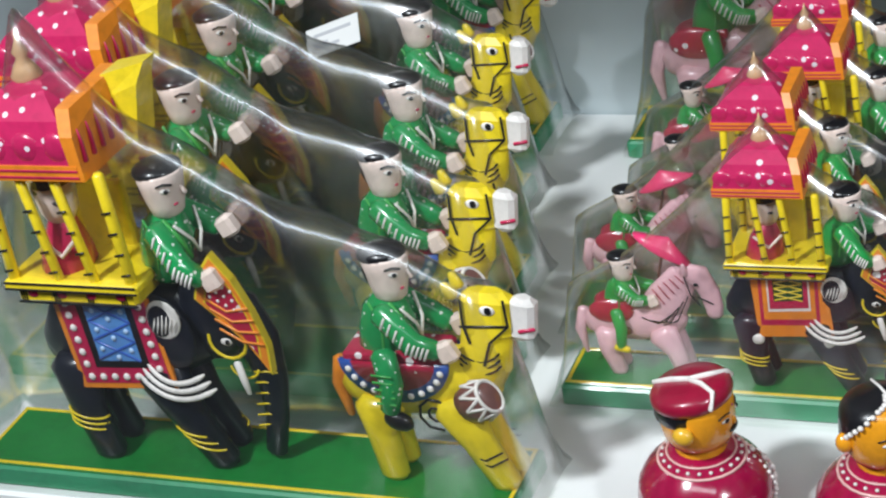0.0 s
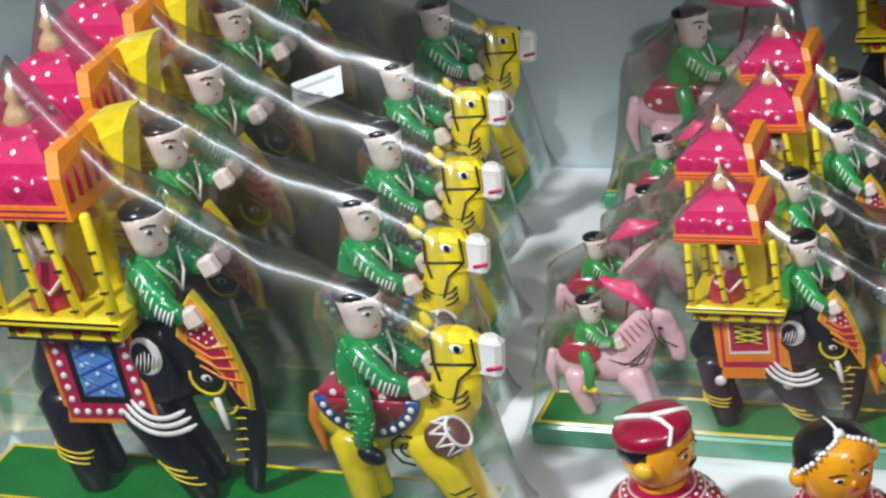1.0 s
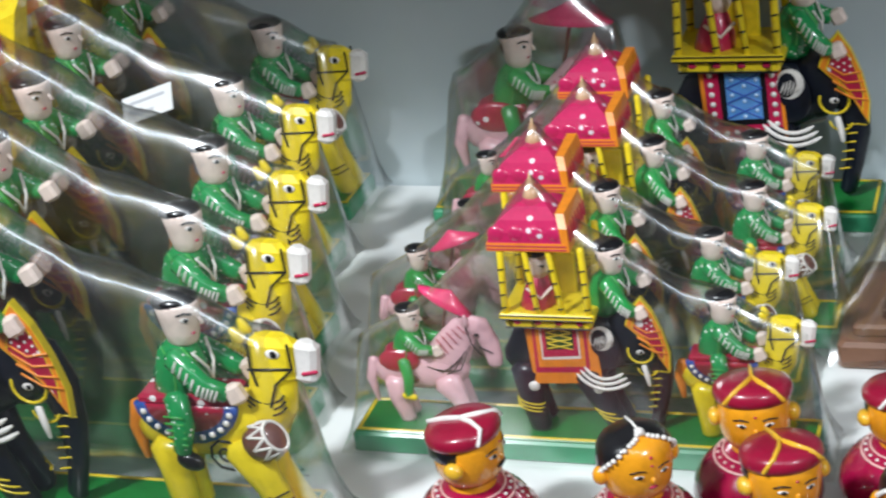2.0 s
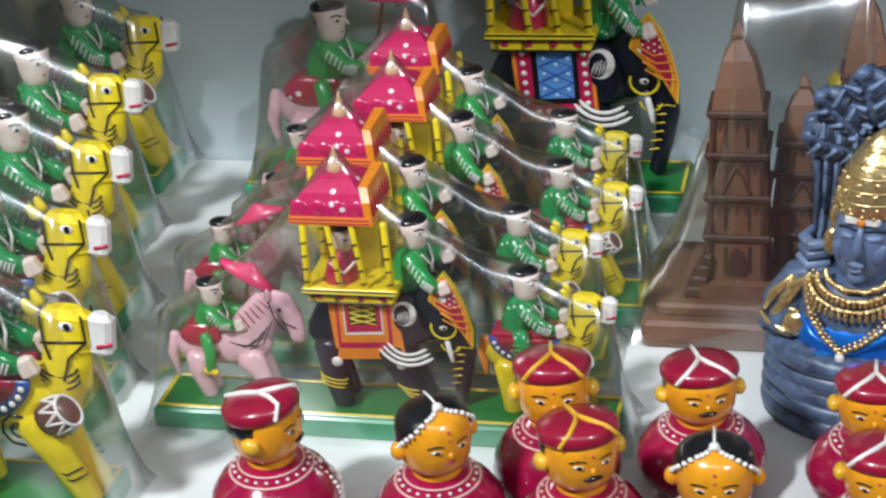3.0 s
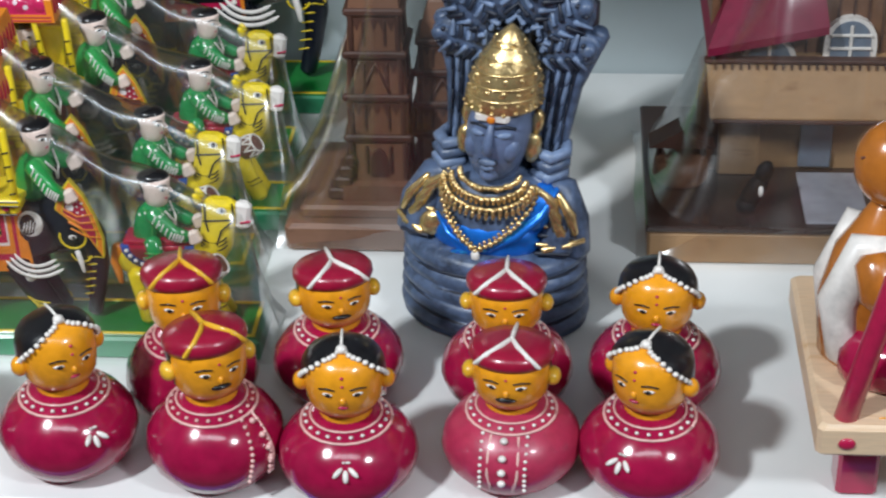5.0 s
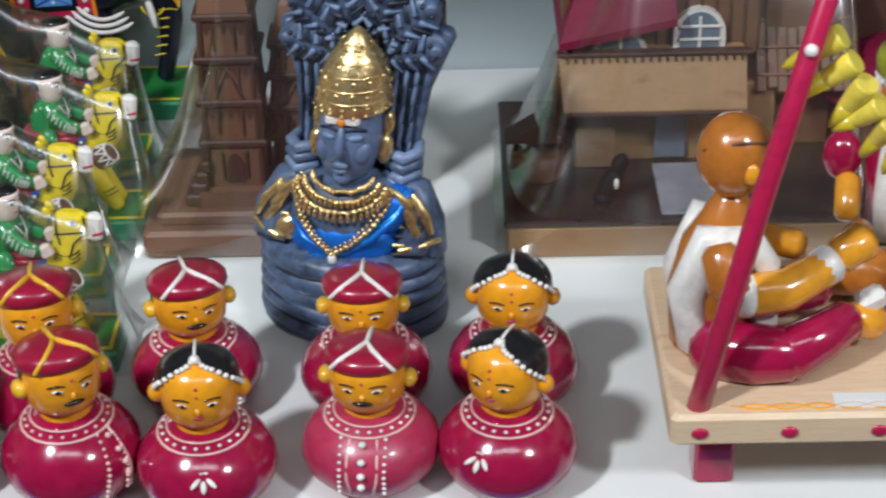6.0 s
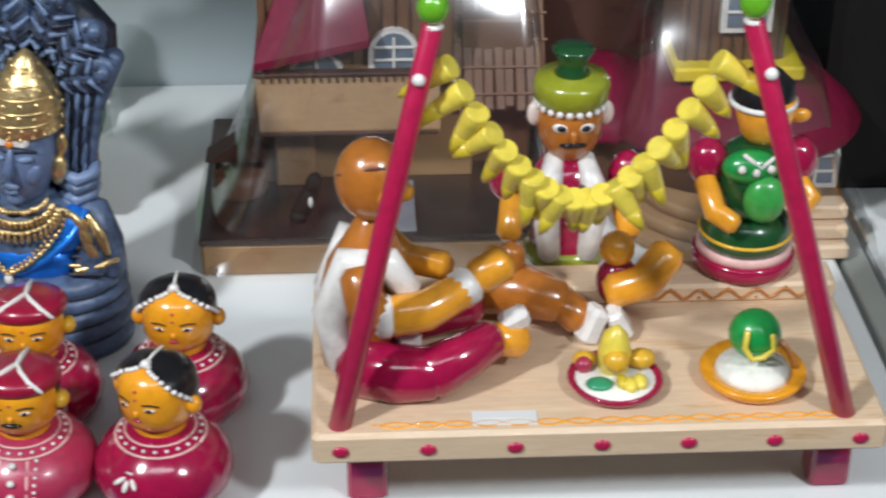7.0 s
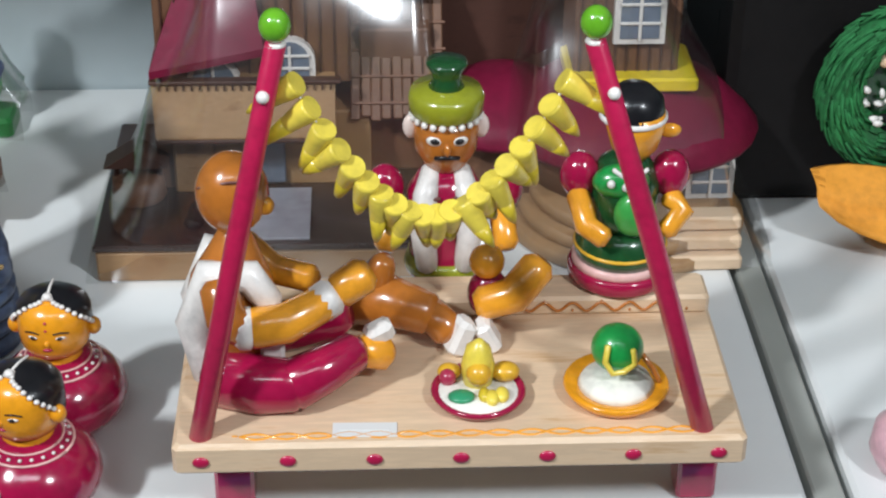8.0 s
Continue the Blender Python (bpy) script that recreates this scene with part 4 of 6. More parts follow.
# ---- blue bust with a serpent hood ----
def bust_shape():
    s = Shape()
    st, dk = "stone_blue", "stone_dark"
    prof = [(0.40, 0.0), (0.43, 0.02)]
    for i in range(5):
        z = 0.03 + 0.075 * i
        k = 1 - 0.012 * i
        prof += [(0.415 * k, z), (0.437 * k, z + 0.02), (0.44 * k, z + 0.05), (0.418 * k, z + 0.07)]
    prof += [(0.38, 0.415), (0.2, 0.43)]
    s.lathe((0, 0, 0), prof, st, 40, None, 0.74)
    # shade in the grooves between tiers, drawn in as dark lines
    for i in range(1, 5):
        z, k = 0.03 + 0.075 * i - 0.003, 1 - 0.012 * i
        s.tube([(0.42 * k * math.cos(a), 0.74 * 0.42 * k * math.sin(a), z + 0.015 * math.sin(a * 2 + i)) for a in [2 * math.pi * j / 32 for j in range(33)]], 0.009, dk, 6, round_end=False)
    # chest, shoulders, upper arms
    s.tube([(0, -0.02, 0.38), (0, -0.02, 0.52), (0, -0.01, 0.66), (0, 0, 0.76)], [0.27, 0.275, 0.25, 0.12], st, 22, 0.72)
    s.ball((0, -0.02, 0.65), (0.29, 0.18, 0.12), st)
    for f in (-1, 1):
        s.tube([(f * 0.26, -0.01, 0.66), (f * 0.31, -0.04, 0.55), (f * 0.32, -0.1, 0.43)], [0.085, 0.08, 0.075], st, 12)
        for k in range(3):
            s.tube([(f * (0.2 + 0.03 * k), -0.12, 0.74 - 0.035 * k), (f * (0.28 + 0.03 * k), -0.11, 0.67 - 0.075 * k), (f * (0.31 + 0.03 * k), -0.09, 0.59 - 0.05 * k)], [0.012, 0.03, 0.016], "gold", 7)
        for k in range(4):
            s.tube([(f * 0.25, -0.12 - 0.02 * k, 0.55 - 0.035 * k), (f * 0.39, -0.08 - 0.02 * k, 0.53 - 0.03 * k)], 0.01, dk if k % 2 else "gold", 6)
    # neck, head, plain features
    head_from = len(s.verts)
    s.tube([(0, -0.03, 0.7), (0, -0.03, 0.84)], 0.1, "stone_face", 14)
    s.ball((0, -0.07, 0.92), (0.142, 0.14, 0.19), "stone_face", seg=26, lat=16)
    s.ball((0, -0.15, 0.79), (0.045, 0.045, 0.035), "stone_face", seg=12, lat=8)
    s.tube([(0, -0.2, 1.0), (0, -0.228, 0.915), (0, -0.218, 0.885)], [0.013, 0.022, 0.028], "stone_face", 10)
    s.ball((0, -0.205, 0.84), (0.042, 0.014, 0.012), "stone_light", seg=10, lat=6)
    s.ball((0, -0.2, 0.822), (0.034, 0.014, 0.011), "stone_light", seg=10, lat=6)
    for f in (-1, 1):
        s.ball((f * 0.058, -0.186, 0.95), (0.038, 0.018, 0.018), "stone_light", (0, 0, f * 18), 12, 8)
        s.ball((f * 0.075, -0.15, 0.88), (0.05, 0.04, 0.05), "stone_face", seg=12, lat=8)
        s.tube([(f * 0.02, -0.2, 0.985), (f * 0.06, -0.193, 0.995), (f * 0.1, -0.165, 0.98)], 0.007, dk, 5)
        s.tube([(f * 0.025, -0.203, 0.95), (f * 0.06, -0.195, 0.944), (f * 0.085, -0.18, 0.95)], 0.005, dk, 5)
        s.ball((f * 0.152, -0.05, 0.86), (0.04, 0.035, 0.055), "gold", seg=12, lat=7)
        s.ball((f * 0.158, -0.03, 0.96), (0.028, 0.03, 0.06), "gold", seg=12, lat=7)
    s.tube([(-0.04, -0.197, 0.84), (0, -0.208, 0.834), (0.04, -0.197, 0.84)], 0.009, dk, 6)
    s.box((0, -0.185, 1.035), (0.15, 0.05, 0.05), "white_paint", 0.015)
    s.ball((0, -0.214, 1.03), (0.02, 0.008, 0.02), "orange", seg=8, lat=5)
    # tall crown with rows of bosses
    s.lathe((0, -0.05, 1.04), [(0.155, 0.0), (0.17, 0.02), (0.162, 0.09), (0.146, 0.19), (0.12, 0.29), (0.086, 0.36), (0.07, 0.375), (0.066, 0.4), (0.04, 0.44), (0.008, 0.48)], "gold", 26)
    for row, (r, z, n) in enumerate(((0.165, 1.065, 20), (0.158, 1.1, 18), (0.15, 1.17, 14), (0.135, 1.24, 12), (0.113, 1.31, 10), (0.088, 1.37, 8), (0.06, 1.43, 6))):
        for i in range(n):
            a = 2 * math.pi * (i + 0.5 * (row % 2)) / n
            s.ball((r * math.cos(a), -0.05 + r * math.sin(a), z + 0.007 * math.sin(5 * i + row)), (0.017, 0.012, 0.022 + 0.006 * math.sin(3 * i)) if row > 1 else 0.012, "gold", (0, 25 * math.sin(7 * i), 0), 7, 5)
    for r, z in ((0.157, 1.13), (0.149, 1.2), (0.132, 1.275), (0.107, 1.345), (0.074, 1.41)):
        s.tube([(r * math.cos(a), -0.05 + r * math.sin(a), z) for a in [2 * math.pi * i / 24 for i in range(25)]], 0.009, "gold", 6, round_end=False)
    for i in range(head_from, len(s.verts)):
        v = s.verts[i]
        up = 0.05 * min(1.0, max(0.0, (v.z - 0.78) / 0.1))
        s.verts[i] = Vector((v.x, v.y, (v.z if v.z < 1.04 else 1.04 + (v.z - 1.04) * 0.76) + up))
    # collar, a fringe of drops, and a long strand that falls to a point
    rj = random.Random(5)
    for k in range(3):
        r, drop = 0.125 + 0.03 * k, 0.05 + 0.038 * k
        pts = [(r * math.sin(b) * 1.1, -0.125 - 0.07 * math.cos(b) - 0.014 * k, 0.79 - drop * math.cos(b) - 0.008 * k) for b in [radians(-84 + 168 * i / 20) for i in range(21)]]
        s.tube(pts, 0.010, "gold", 6)
        for p in pts:
            s.ball((p[0], p[1] - 0.008, p[2] + rj.uniform(-0.004, 0.004)), 0.013 + rj.uniform(-0.003, 0.004), "gold", seg=6, lat=4)
            if k == 2:
                s.ball((p[0] * 1.05, p[1] - 0.012, p[2] - 0.03), (0.011, 0.009, 0.026 + rj.uniform(-0.004, 0.006)), "gold", (12, 0, 0), 7, 5)
            elif k == 1:
                s.ball((p[0] * 1.03, p[1] - 0.008, p[2] - 0.018), (0.010, 0.008, 0.016), "gold", (12, 0, 0), 6, 4)
    strand = [(-0.215, -0.1, 0.74), (-0.2, -0.16, 0.66), (-0.15, -0.205, 0.58), (-0.08, -0.232, 0.51), (0.0, -0.245, 0.455), (0.09, -0.236, 0.51), (0.16, -0.21, 0.58), (0.21, -0.165, 0.66), (0.225, -0.1, 0.74)]
    for p, q in zip(strand, strand[1:]):
        for i in range(4):
            c = Vector(p).lerp(Vector(q), i / 4)
            s.ball((c.x, c.y - 0.012, c.z), 0.0125 + 0.003 * (i % 2), "gold", seg=7, lat=5)
            s.ball((c.x * 0.92, c.y - 0.014, c.z + 0.022), 0.009, "gold", seg=6, lat=4)
    s.ball((0, -0.258, 0.43), (0.022, 0.016, 0.03), "white_paint", seg=8, lat=5)
    # broad shoulders and arms that melt into the coils
    for f in (-1, 1):
        s.tube([(f * 0.16, 0.0, 0.72), (f * 0.29, 0.0, 0.66), (f * 0.36, -0.02, 0.54), (f * 0.385, -0.03, 0.4)], [0.06, 0.085, 0.08, 0.07], "stone_blue", 12)
        s.tube([(f * 0.3, -0.08, 0.7), (f * 0.37, -0.09, 0.6), (f * 0.4, -0.09, 0.52)], [0.014, 0.026, 0.016], "gold", 8)
        s.tube([(f * 0.28, -0.17, 0.46), (f * 0.36, -0.13, 0.47), (f * 0.43, -0.06, 0.48)], 0.017, "gold", 8)
        for i in range(6):
            s.tube([(f * (0.3 + 0.018 * i), -0.12 + 0.006 * i, 0.62 - 0.01 * i), (f * (0.315 + 0.018 * i), -0.13 + 0.008 * i, 0.5)], 0.007, "stone_dark", 5)
    s.ball((-0.24, -0.15, 0.5), (0.06, 0.04, 0.07), "gold", (0, 30, 0), 10, 7)
    # metallic blue drape: folds over one shoulder and across the chest
    s.ball((0.0, -0.11, 0.47), (0.26, 0.125, 0.13), "metal_blue")
    s.ball((0.2, -0.06, 0.6), (0.1, 0.12, 0.14), "metal_blue", (0, 24, 0))
    for k in range(11):
        mt = "metal_azure" if k in (1, 2, 4, 5, 7) else "metal_blue"
        s.tube([(0.29 - 0.013 * k, -0.075 - 0.006 * k, 0.72 - 0.012 * k), (0.255 - 0.016 * k, -0.165 - 0.003 * k, 0.62 - 0.012 * k), (0.17 - 0.022 * k, -0.215, 0.53 - 0.011 * k), (0.05 - 0.025 * k, -0.232, 0.455 - 0.007 * k)], [0.014, 0.017, 0.018, 0.012], mt, 8)
    for k in range(6):
        s.tube([(-0.22 + 0.012 * k, -0.155, 0.56 - 0.024 * k), (-0.14 + 0.012 * k, -0.215, 0.5 - 0.017 * k), (-0.04 + 0.012 * k, -0.238, 0.45 - 0.011 * k)], [0.01, 0.016, 0.012], "metal_blue", 7)
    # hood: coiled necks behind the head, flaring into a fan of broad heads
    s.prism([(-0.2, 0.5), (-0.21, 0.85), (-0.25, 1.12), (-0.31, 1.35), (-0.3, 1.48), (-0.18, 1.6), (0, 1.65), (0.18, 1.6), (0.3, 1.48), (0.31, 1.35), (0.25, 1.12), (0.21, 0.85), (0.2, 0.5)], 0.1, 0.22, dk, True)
    for f in (-1, 1):
        for k in range(4):
            s.tube([(f * (0.1 + 0.04 * k), 0.1, 0.6), (f * (0.12 + 0.042 * k), 0.07, 0.9), (f * (0.13 + 0.048 * k), 0.075, 1.15), (f * (0.15 + 0.065 * k), 0.085, 1.4)], [0.034, 0.034, 0.034, 0.05], st, 8)
            # long overlapping scales on each neck
            for q in range(7):
                z = 0.72 + 0.095 * q + 0.02 * (k % 2)
                x = 0.105 + 0.042 * k + 0.022 * max(0.0, z - 1.0) * (1 + k)
                s.ball((f * x, 0.045, z), (0.013, 0.02, 0.066), "stone_light" if (q + k) % 3 else st, (-4, f * 7, 0), 8, 6)
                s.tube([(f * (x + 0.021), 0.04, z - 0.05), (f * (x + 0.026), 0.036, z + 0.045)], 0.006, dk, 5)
        # coils piled beside the neck
        for k in range(3):
            s.tube([(f * 0.16, -0.02, 0.76 + 0.05 * k), (f * 0.24, -0.05, 0.75 + 0.05 * k), (f * 0.29, 0.0, 0.76 + 0.05 * k), (f * 0.27, 0.08, 0.77 + 0.05 * k)], [0.022, 0.03, 0.03, 0.024], st if k % 2 else "stone_light", 9)
    for a, L in ((-74, 0.33), (-46, 0.4), (-18, 0.42), (18, 0.42), (46, 0.4), (74, 0.33)):
        d = Vector((math.sin(radians(a)), -0.2, math.cos(radians(a))))
        o = Vector((0, 0.1, 1.26))
        tip = o + d * L
        s.ball(tuple(o + d * L * 0.72), (0.105, 0.055, 0.15), st, (10, a, 0), 14, 9)
        s.tube([tuple(o + d * L * 0.9), tuple(tip), tuple(tip + d * 0.02 + Vector((0, -0.05, 0)))], [0.05, 0.05, 0.03], st, 9)
        off = Vector((math.cos(radians(a)), 0, -math.sin(radians(a))))
        for b in (-1, 1):
            s.ball(tuple(tip + off * b * 0.03 + Vector((0, -0.055, 0))), 0.012, dk, seg=7, lat=5)
            for q in range(5):
                c = o + d * L * (0.42 + 0.11 * q)
                s.tube([tuple(c + off * b * 0.02 + Vector((0, -0.06, 0))), tuple(c + off * b * 0.09 + Vector((0, -0.03, 0)) + d * 0.03)], [0.014, 0.007], dk if q % 2 else "stone_light", 5)
    rnd = random.Random(3)
    for i in range(60):
        a, q = radians(rnd.uniform(-85, 85)), rnd.uniform(0.14, 0.34)
        s.ball((q * math.sin(a), 0.03 + rnd.uniform(-0.015, 0.02), 1.26 + q * math.cos(a)), (0.022, 0.02, 0.012), st if i % 2 else dk, (0, rnd.uniform(0, 180), 0), 6, 4)
    return s


bust = bust_shape()
bust.verts = [Vector((v.x + 0.11 * (v.z - 0.5) if v.z > 0.5 else v.x, v.y, v.z)) for v in bust.verts]
tagged(bust.part("statue", m=at(-1.375, 1.53, 0, -16)), "blue-black resin bust with gold crown and serpent hood", "statue")


# ---- carved wooden temple model ----
t = thing("temple_model", at(-1.96, 2.42), "carved brown wooden temple tower model in clear film", "model")
s = Shape()
s.box((0.1, 0, 0.075), (1.12, 0.82, 0.15), "carved_wood", 0.02)
s.box((0.1, 0.01, 0.18), (0.98, 0.7, 0.07), "carved_wood", 0.02)
s.part("plinth", t, "light brown stepped wooden plinth")


def tower(t, x, y, w, top, label=""):
    """One storeyed tower: a core, and on it cornices, corner strips and carvings."""
    z = 0.31
    levels = ((0.27, 1.0), (0.24, 0.97), (0.25, 0.93), (0.24, 0.86))
    hs = (top - z) / 1.36
    tall = sum(h for h, _ in levels) * hs
    s = Shape()
    rows = [(1.25, 0.21), (1.25, 0.3), (1.0, 0.31), (0.98, 0.31 + tall * 0.5), (0.84, 0.31 + tall), (0.72, 0.31 + tall + 0.14 * hs), (0.5, 0.31 + tall + 0.28 * hs), (0.2, 0.31 + tall + 0.37 * hs),
            (0.14, 0.31 + tall + 0.38 * hs), (0.2, 0.31 + tall + 0.41 * hs), (0.06, 0.31 + tall + 0.47 * hs), (0.01, 0.31 + tall + 0.52 * hs)]
    s.rings([[(x + c * w * k / 2, y + d * w * k / 2, zz) for c, d in ((-1, -1), (1, -1), (1, 1), (-1, 1))] for k, zz in rows], "carved_wood", False)
    core = s.part("tower", t, label)
    for i, (h, k) in enumerate(levels):
        h *= hs
        Shape().box((x, y, z + h), (w * k * 1.14, w * k * 1.14, 0.035), "carved_dark", 0.01).part("cornice", core)
        for f in (-1, 1):
            Shape().box((x + f * w * k * 0.44, y - w * k * 0.49, z + h / 2), (w * 0.09, 0.03, h * 0.9), "carved_dark", 0.006).part("corner_strip", core)
        if i == 0:
            Shape().prism([(x - w * 0.15, z + 0.03), (x + w * 0.15, z + 0.03), (x + w * 0.15, z + h * 0.5), (x + w * 0.09, z + h * 0.68), (x, z + h * 0.76), (x - w * 0.09, z + h * 0.68), (x - w * 0.15, z + h * 0.5)], y - w * 0.53, y - w * 0.46, "carved_dark").part("doorway", core)
        else:
            n, zz, q = [], z + h * 0.86, w * k
            for j in range(5):
                n += [(x - q * 0.4 + j * q * 0.16, zz - h * 0.06), (x - q * 0.32 + j * q * 0.16, zz - h * 0.32)]
            Shape().prism([(x - q * 0.4, zz), (x + q * 0.4, zz), (x + q * 0.4, zz - h * 0.06)] + n[::-1], y - q * 0.515, y - q * 0.47, "carved_dark").part("tooth_carving", core)
            if i == 2:
                Shape().tube([(x - w * 0.24, y - w * k * 0.5, z + h * 0.05), (x, y - w * k * 0.5, z + h * 0.8), (x + w * 0.24, y - w * k * 0.5, z + h * 0.05)], 0.012, "carved_dark", 5).part("gable_carving", core)
        for f in (-1, 1):
            Shape().box((x + f * w * k * 0.2, y - w * k * 0.495, z + h * 0.5), (w * 0.05, 0.022, h * 0.62), "carved_dark", 0.005).part("pilaster", core)
            Shape().box((x + f * w * k * 0.505, y, z + h * 0.5), (0.02, w * 0.3, h * 0.55), "carved_dark", 0.005).part("side_panel", core)
        Shape().box((x, y, z + h * 0.93), (w * k * 1.07, w * k * 1.07, 0.018), "carved_wood", 0.005).part("moulding", core)
        z += h


tower(t, 0.0, -0.1, 0.29, 1.5, "reddish brown carved tower")
tower(t, 0.3, 0.05, 0.26, 1.2)
tower(t, 0.58, 0.14, 0.24, 1.62)
s = Shape()
for i in range(4):
    s.box((-0.2 + 0.02 * i, -0.22, 0.25 + 0.06 * i), (0.11 - 0.02 * i, 0.12, 0.06), "carved_dark", 0.01)
s.part("side_stair", t)
s = Shape()
wrap(s, [(-0.5, 0.22), (-0.2, 0.9), (0.0, 1.75), (0.6, 1.85), (0.72, 0.4)], 0.42, -0.5, 0.72)
s.part("plastic_wrap", t, "clear plastic film")


# ---- wooden cottage models ----
def arch_window(t, x, y, z, w, h, rot=0):
    s = Shape()
    n = 10
    outer = [(x - w / 2, z)] + [(x + w / 2 * math.cos(math.pi - math.pi * i / n), z + h - w / 2 + w / 2 * math.sin(math.pi * i / n)) for i in range(n + 1)] + [(x + w / 2, z)]
    inner = [(x + (a - x) * 0.76, z + 0.03 + (b - z) * 0.8) for a, b in outer]
    s.prism(outer, y - 0.03, y + 0.02, "white_paint")
    win = s.part("window", t, "white arched window")
    g = Shape()
    g.prism(inner, y - 0.036, y - 0.028, "grey_glass")
    g.part("pane", win)
    b = Shape()
    b.box((x, y - 0.04, z + h * 0.45), (0.016, 0.012, h * 0.78), "white_paint", 0.003)
    for k in (0.33, 0.62):
        if h > 0.2:
            b.box((x, y - 0.041, z + h * k), (w * 0.78, 0.012, 0.014), "white_paint", 0.003)
    b.part("glazing_bar", win)


def square_window(t, x, y, z, w, h):
    s = Shape()
    for f in (-1, 1):
        s.box((x + f * (w / 2 - 0.015), y, z + h / 2), (0.03, 0.04, h), "white_paint", 0.004)
        s.box((x, y - 0.001, z + h / 2 + f * (h / 2 - 0.015)), (w, 0.04, 0.03), "white_paint", 0.004)
    win = s.part("window", t, "white small-paned window")
    b = Shape()
    b.box((x, y - 0.005, z + h / 2), (0.016, 0.03, h), "white_paint", 0.003)
    for k in (0.34, 0.66):
        b.box((x, y - 0.006, z + h * k), (w, 0.03, 0.016), "white_paint", 0.003)
    b.part("glazing_bar", win)
    g = Shape()
    g.box((x, y + 0.012, z + h / 2), (w * 0.9, 0.006, h * 0.9), "grey_glass", 0.001)
    g.part("pane", win)


t = thing("cottage_model", at(0, 0), "brown wooden cottage model with crimson roof in clear film", "model", "wrapped cottage models")
s = Shape()
s.box((0.2, 2.6, 0.085), (1.74, 1.28, 0.17), "tan_board", 0.012)
s.part("base", t, "pale plywood base block")
s = Shape()
s.box((0.2, 2.6, 0.19), (1.76, 1.3, 0.035), "dark_lacquer", 0.008)
s.part("deck", t, "dark glossy deck")
s = Shape()
s.box((0.2, 2.86, 0.41), (0.95, 0.6, 0.42), "tan_board", 0.01)
s.box((-0.22, 2.6, 0.385), (0.2, 0.24, 0.37), "tan_board", 0.012)
s.box((-0.36, 2.68, 0.45), (0.1, 0.3, 0.5), "brown_board", 0.01)
s.box((0.16, 2.545, 0.37), (0.16, 0.03, 0.29), "grey_glass", 0.008)
s.part("ground_floor_wall", t, "tan wooden lower wall with a grey door")
s = Shape((0, 0, -0.1))
s.rings([[(-0.36, 2.34, 0.66), (0.5, 2.34, 0.66), (0.5, 2.6, 0.66), (-0.36, 2.6, 0.66)], [(-0.38, 2.34, 0.69), (0.5, 2.34, 0.69), (0.5, 2.6, 0.69), (-0.38, 2.6, 0.69)],
         [(-0.4, 2.46, 0.93), (0.5, 2.46, 0.93), (0.5, 2.6, 0.93), (-0.4, 2.6, 0.93)]], "tan_board", False)
s.box((0.06, 2.47, 0.935), (0.94, 0.06, 0.02), "carved_dark", 0.005)
for i in range(22):
    s.box((-0.36 + 0.04 * i, 2.44, 0.915), (0.008, 0.02, 0.03), "carved_dark", 0.002)
s.box((0.06, 2.335, 0.672), (0.86, 0.02, 0.02), "carved_dark", 0.005)
s.part("balcony", t, "tan sloping plywood balcony front")
s = Shape((0, 0, -0.1))
s.box((0.1, 2.85, 1.12), (0.96, 0.55, 0.5), "brown_board", 0.01)
upper = s.part("upper_wall", t, "dark brown boarded upper wall")
for i in range(14):
    Shape((0, 0, -0.1)).box((-0.34 + 0.07 * i, 2.57, 1.12), (0.008, 0.012, 0.48), "carved_dark", 0.003).part("batten", upper)
arch_window(t, -0.1, 2.56, 0.74, 0.28, 0.18)
arch_window(t, 0.28, 2.56, 0.8, 0.25, 0.23)
s = Shape((0, 0, -0.08))
s.rings([[(-0.4, 2.42, 0.95), (0.16, 2.42, 1.07), (0.16, 3.2, 1.07), (-0.4, 3.2, 0.95)], [(-0.4, 2.42, 0.99), (0.16, 2.42, 1.11), (0.16, 3.2, 1.11), (-0.4, 3.2, 0.99)],
         [(-0.24, 2.62, 1.4), (0.1, 2.62, 1.46), (0.1, 3.0, 1.46), (-0.24, 3.0, 1.4)]], "roof_crimson", False)
s.rings([[(0.1, 2.5, 1.38), (0.66, 2.5, 1.38), (0.66, 3.2, 1.38), (0.1, 3.2, 1.38)], [(0.14, 2.6, 1.75), (0.6, 2.6, 1.75), (0.6, 3.1, 1.75), (0.14, 3.1, 1.75)]], "roof_crimson", False)
s.part("roof", t, "crimson roof")
s = Shape()
s.box((0.8, 2.95, 0.6), (0.36, 0.5, 0.8), "brown_board", 0.01)
lean_to = s.part("lean_to", t, "brown boarded lean-to roof")
rnd = random.Random(12)
for j in range(9):
    s = Shape().box((0.6 + 0.052 * j, 2.73 + rnd.uniform(-0.006, 0.006), 0.86), (0.049, 0.03, 0.68 + rnd.uniform(-0.03, 0.03)), "brown_board", 0.006, (-36, rnd.uniform(-1.5, 1.5), 0))
    s.part("plank", lean_to)
for i in range(5):
    Shape().box((0.82, 2.56 + 0.08 * i, 0.66 + 0.11 * i), (0.47, 0.022, 0.014), "carved_wood", 0.004, (-36, 0, 0)).part("batten", lean_to)
s = Shape()
for i in range(9):
    s.tube([(0.64 + 0.04 * i, 2.84, 1.12), (0.64 + 0.04 * i, 2.84, 1.24)], 0.009, "carved_dark", 6)
s.box((0.8, 2.84, 1.25), (0.4, 0.04, 0.025), "carved_dark", 0.004)
s.box((0.8, 2.84, 1.115), (0.4, 0.04, 0.025), "carved_dark", 0.004)
s.part("railing", t, "dark small railing")
s = Shape()
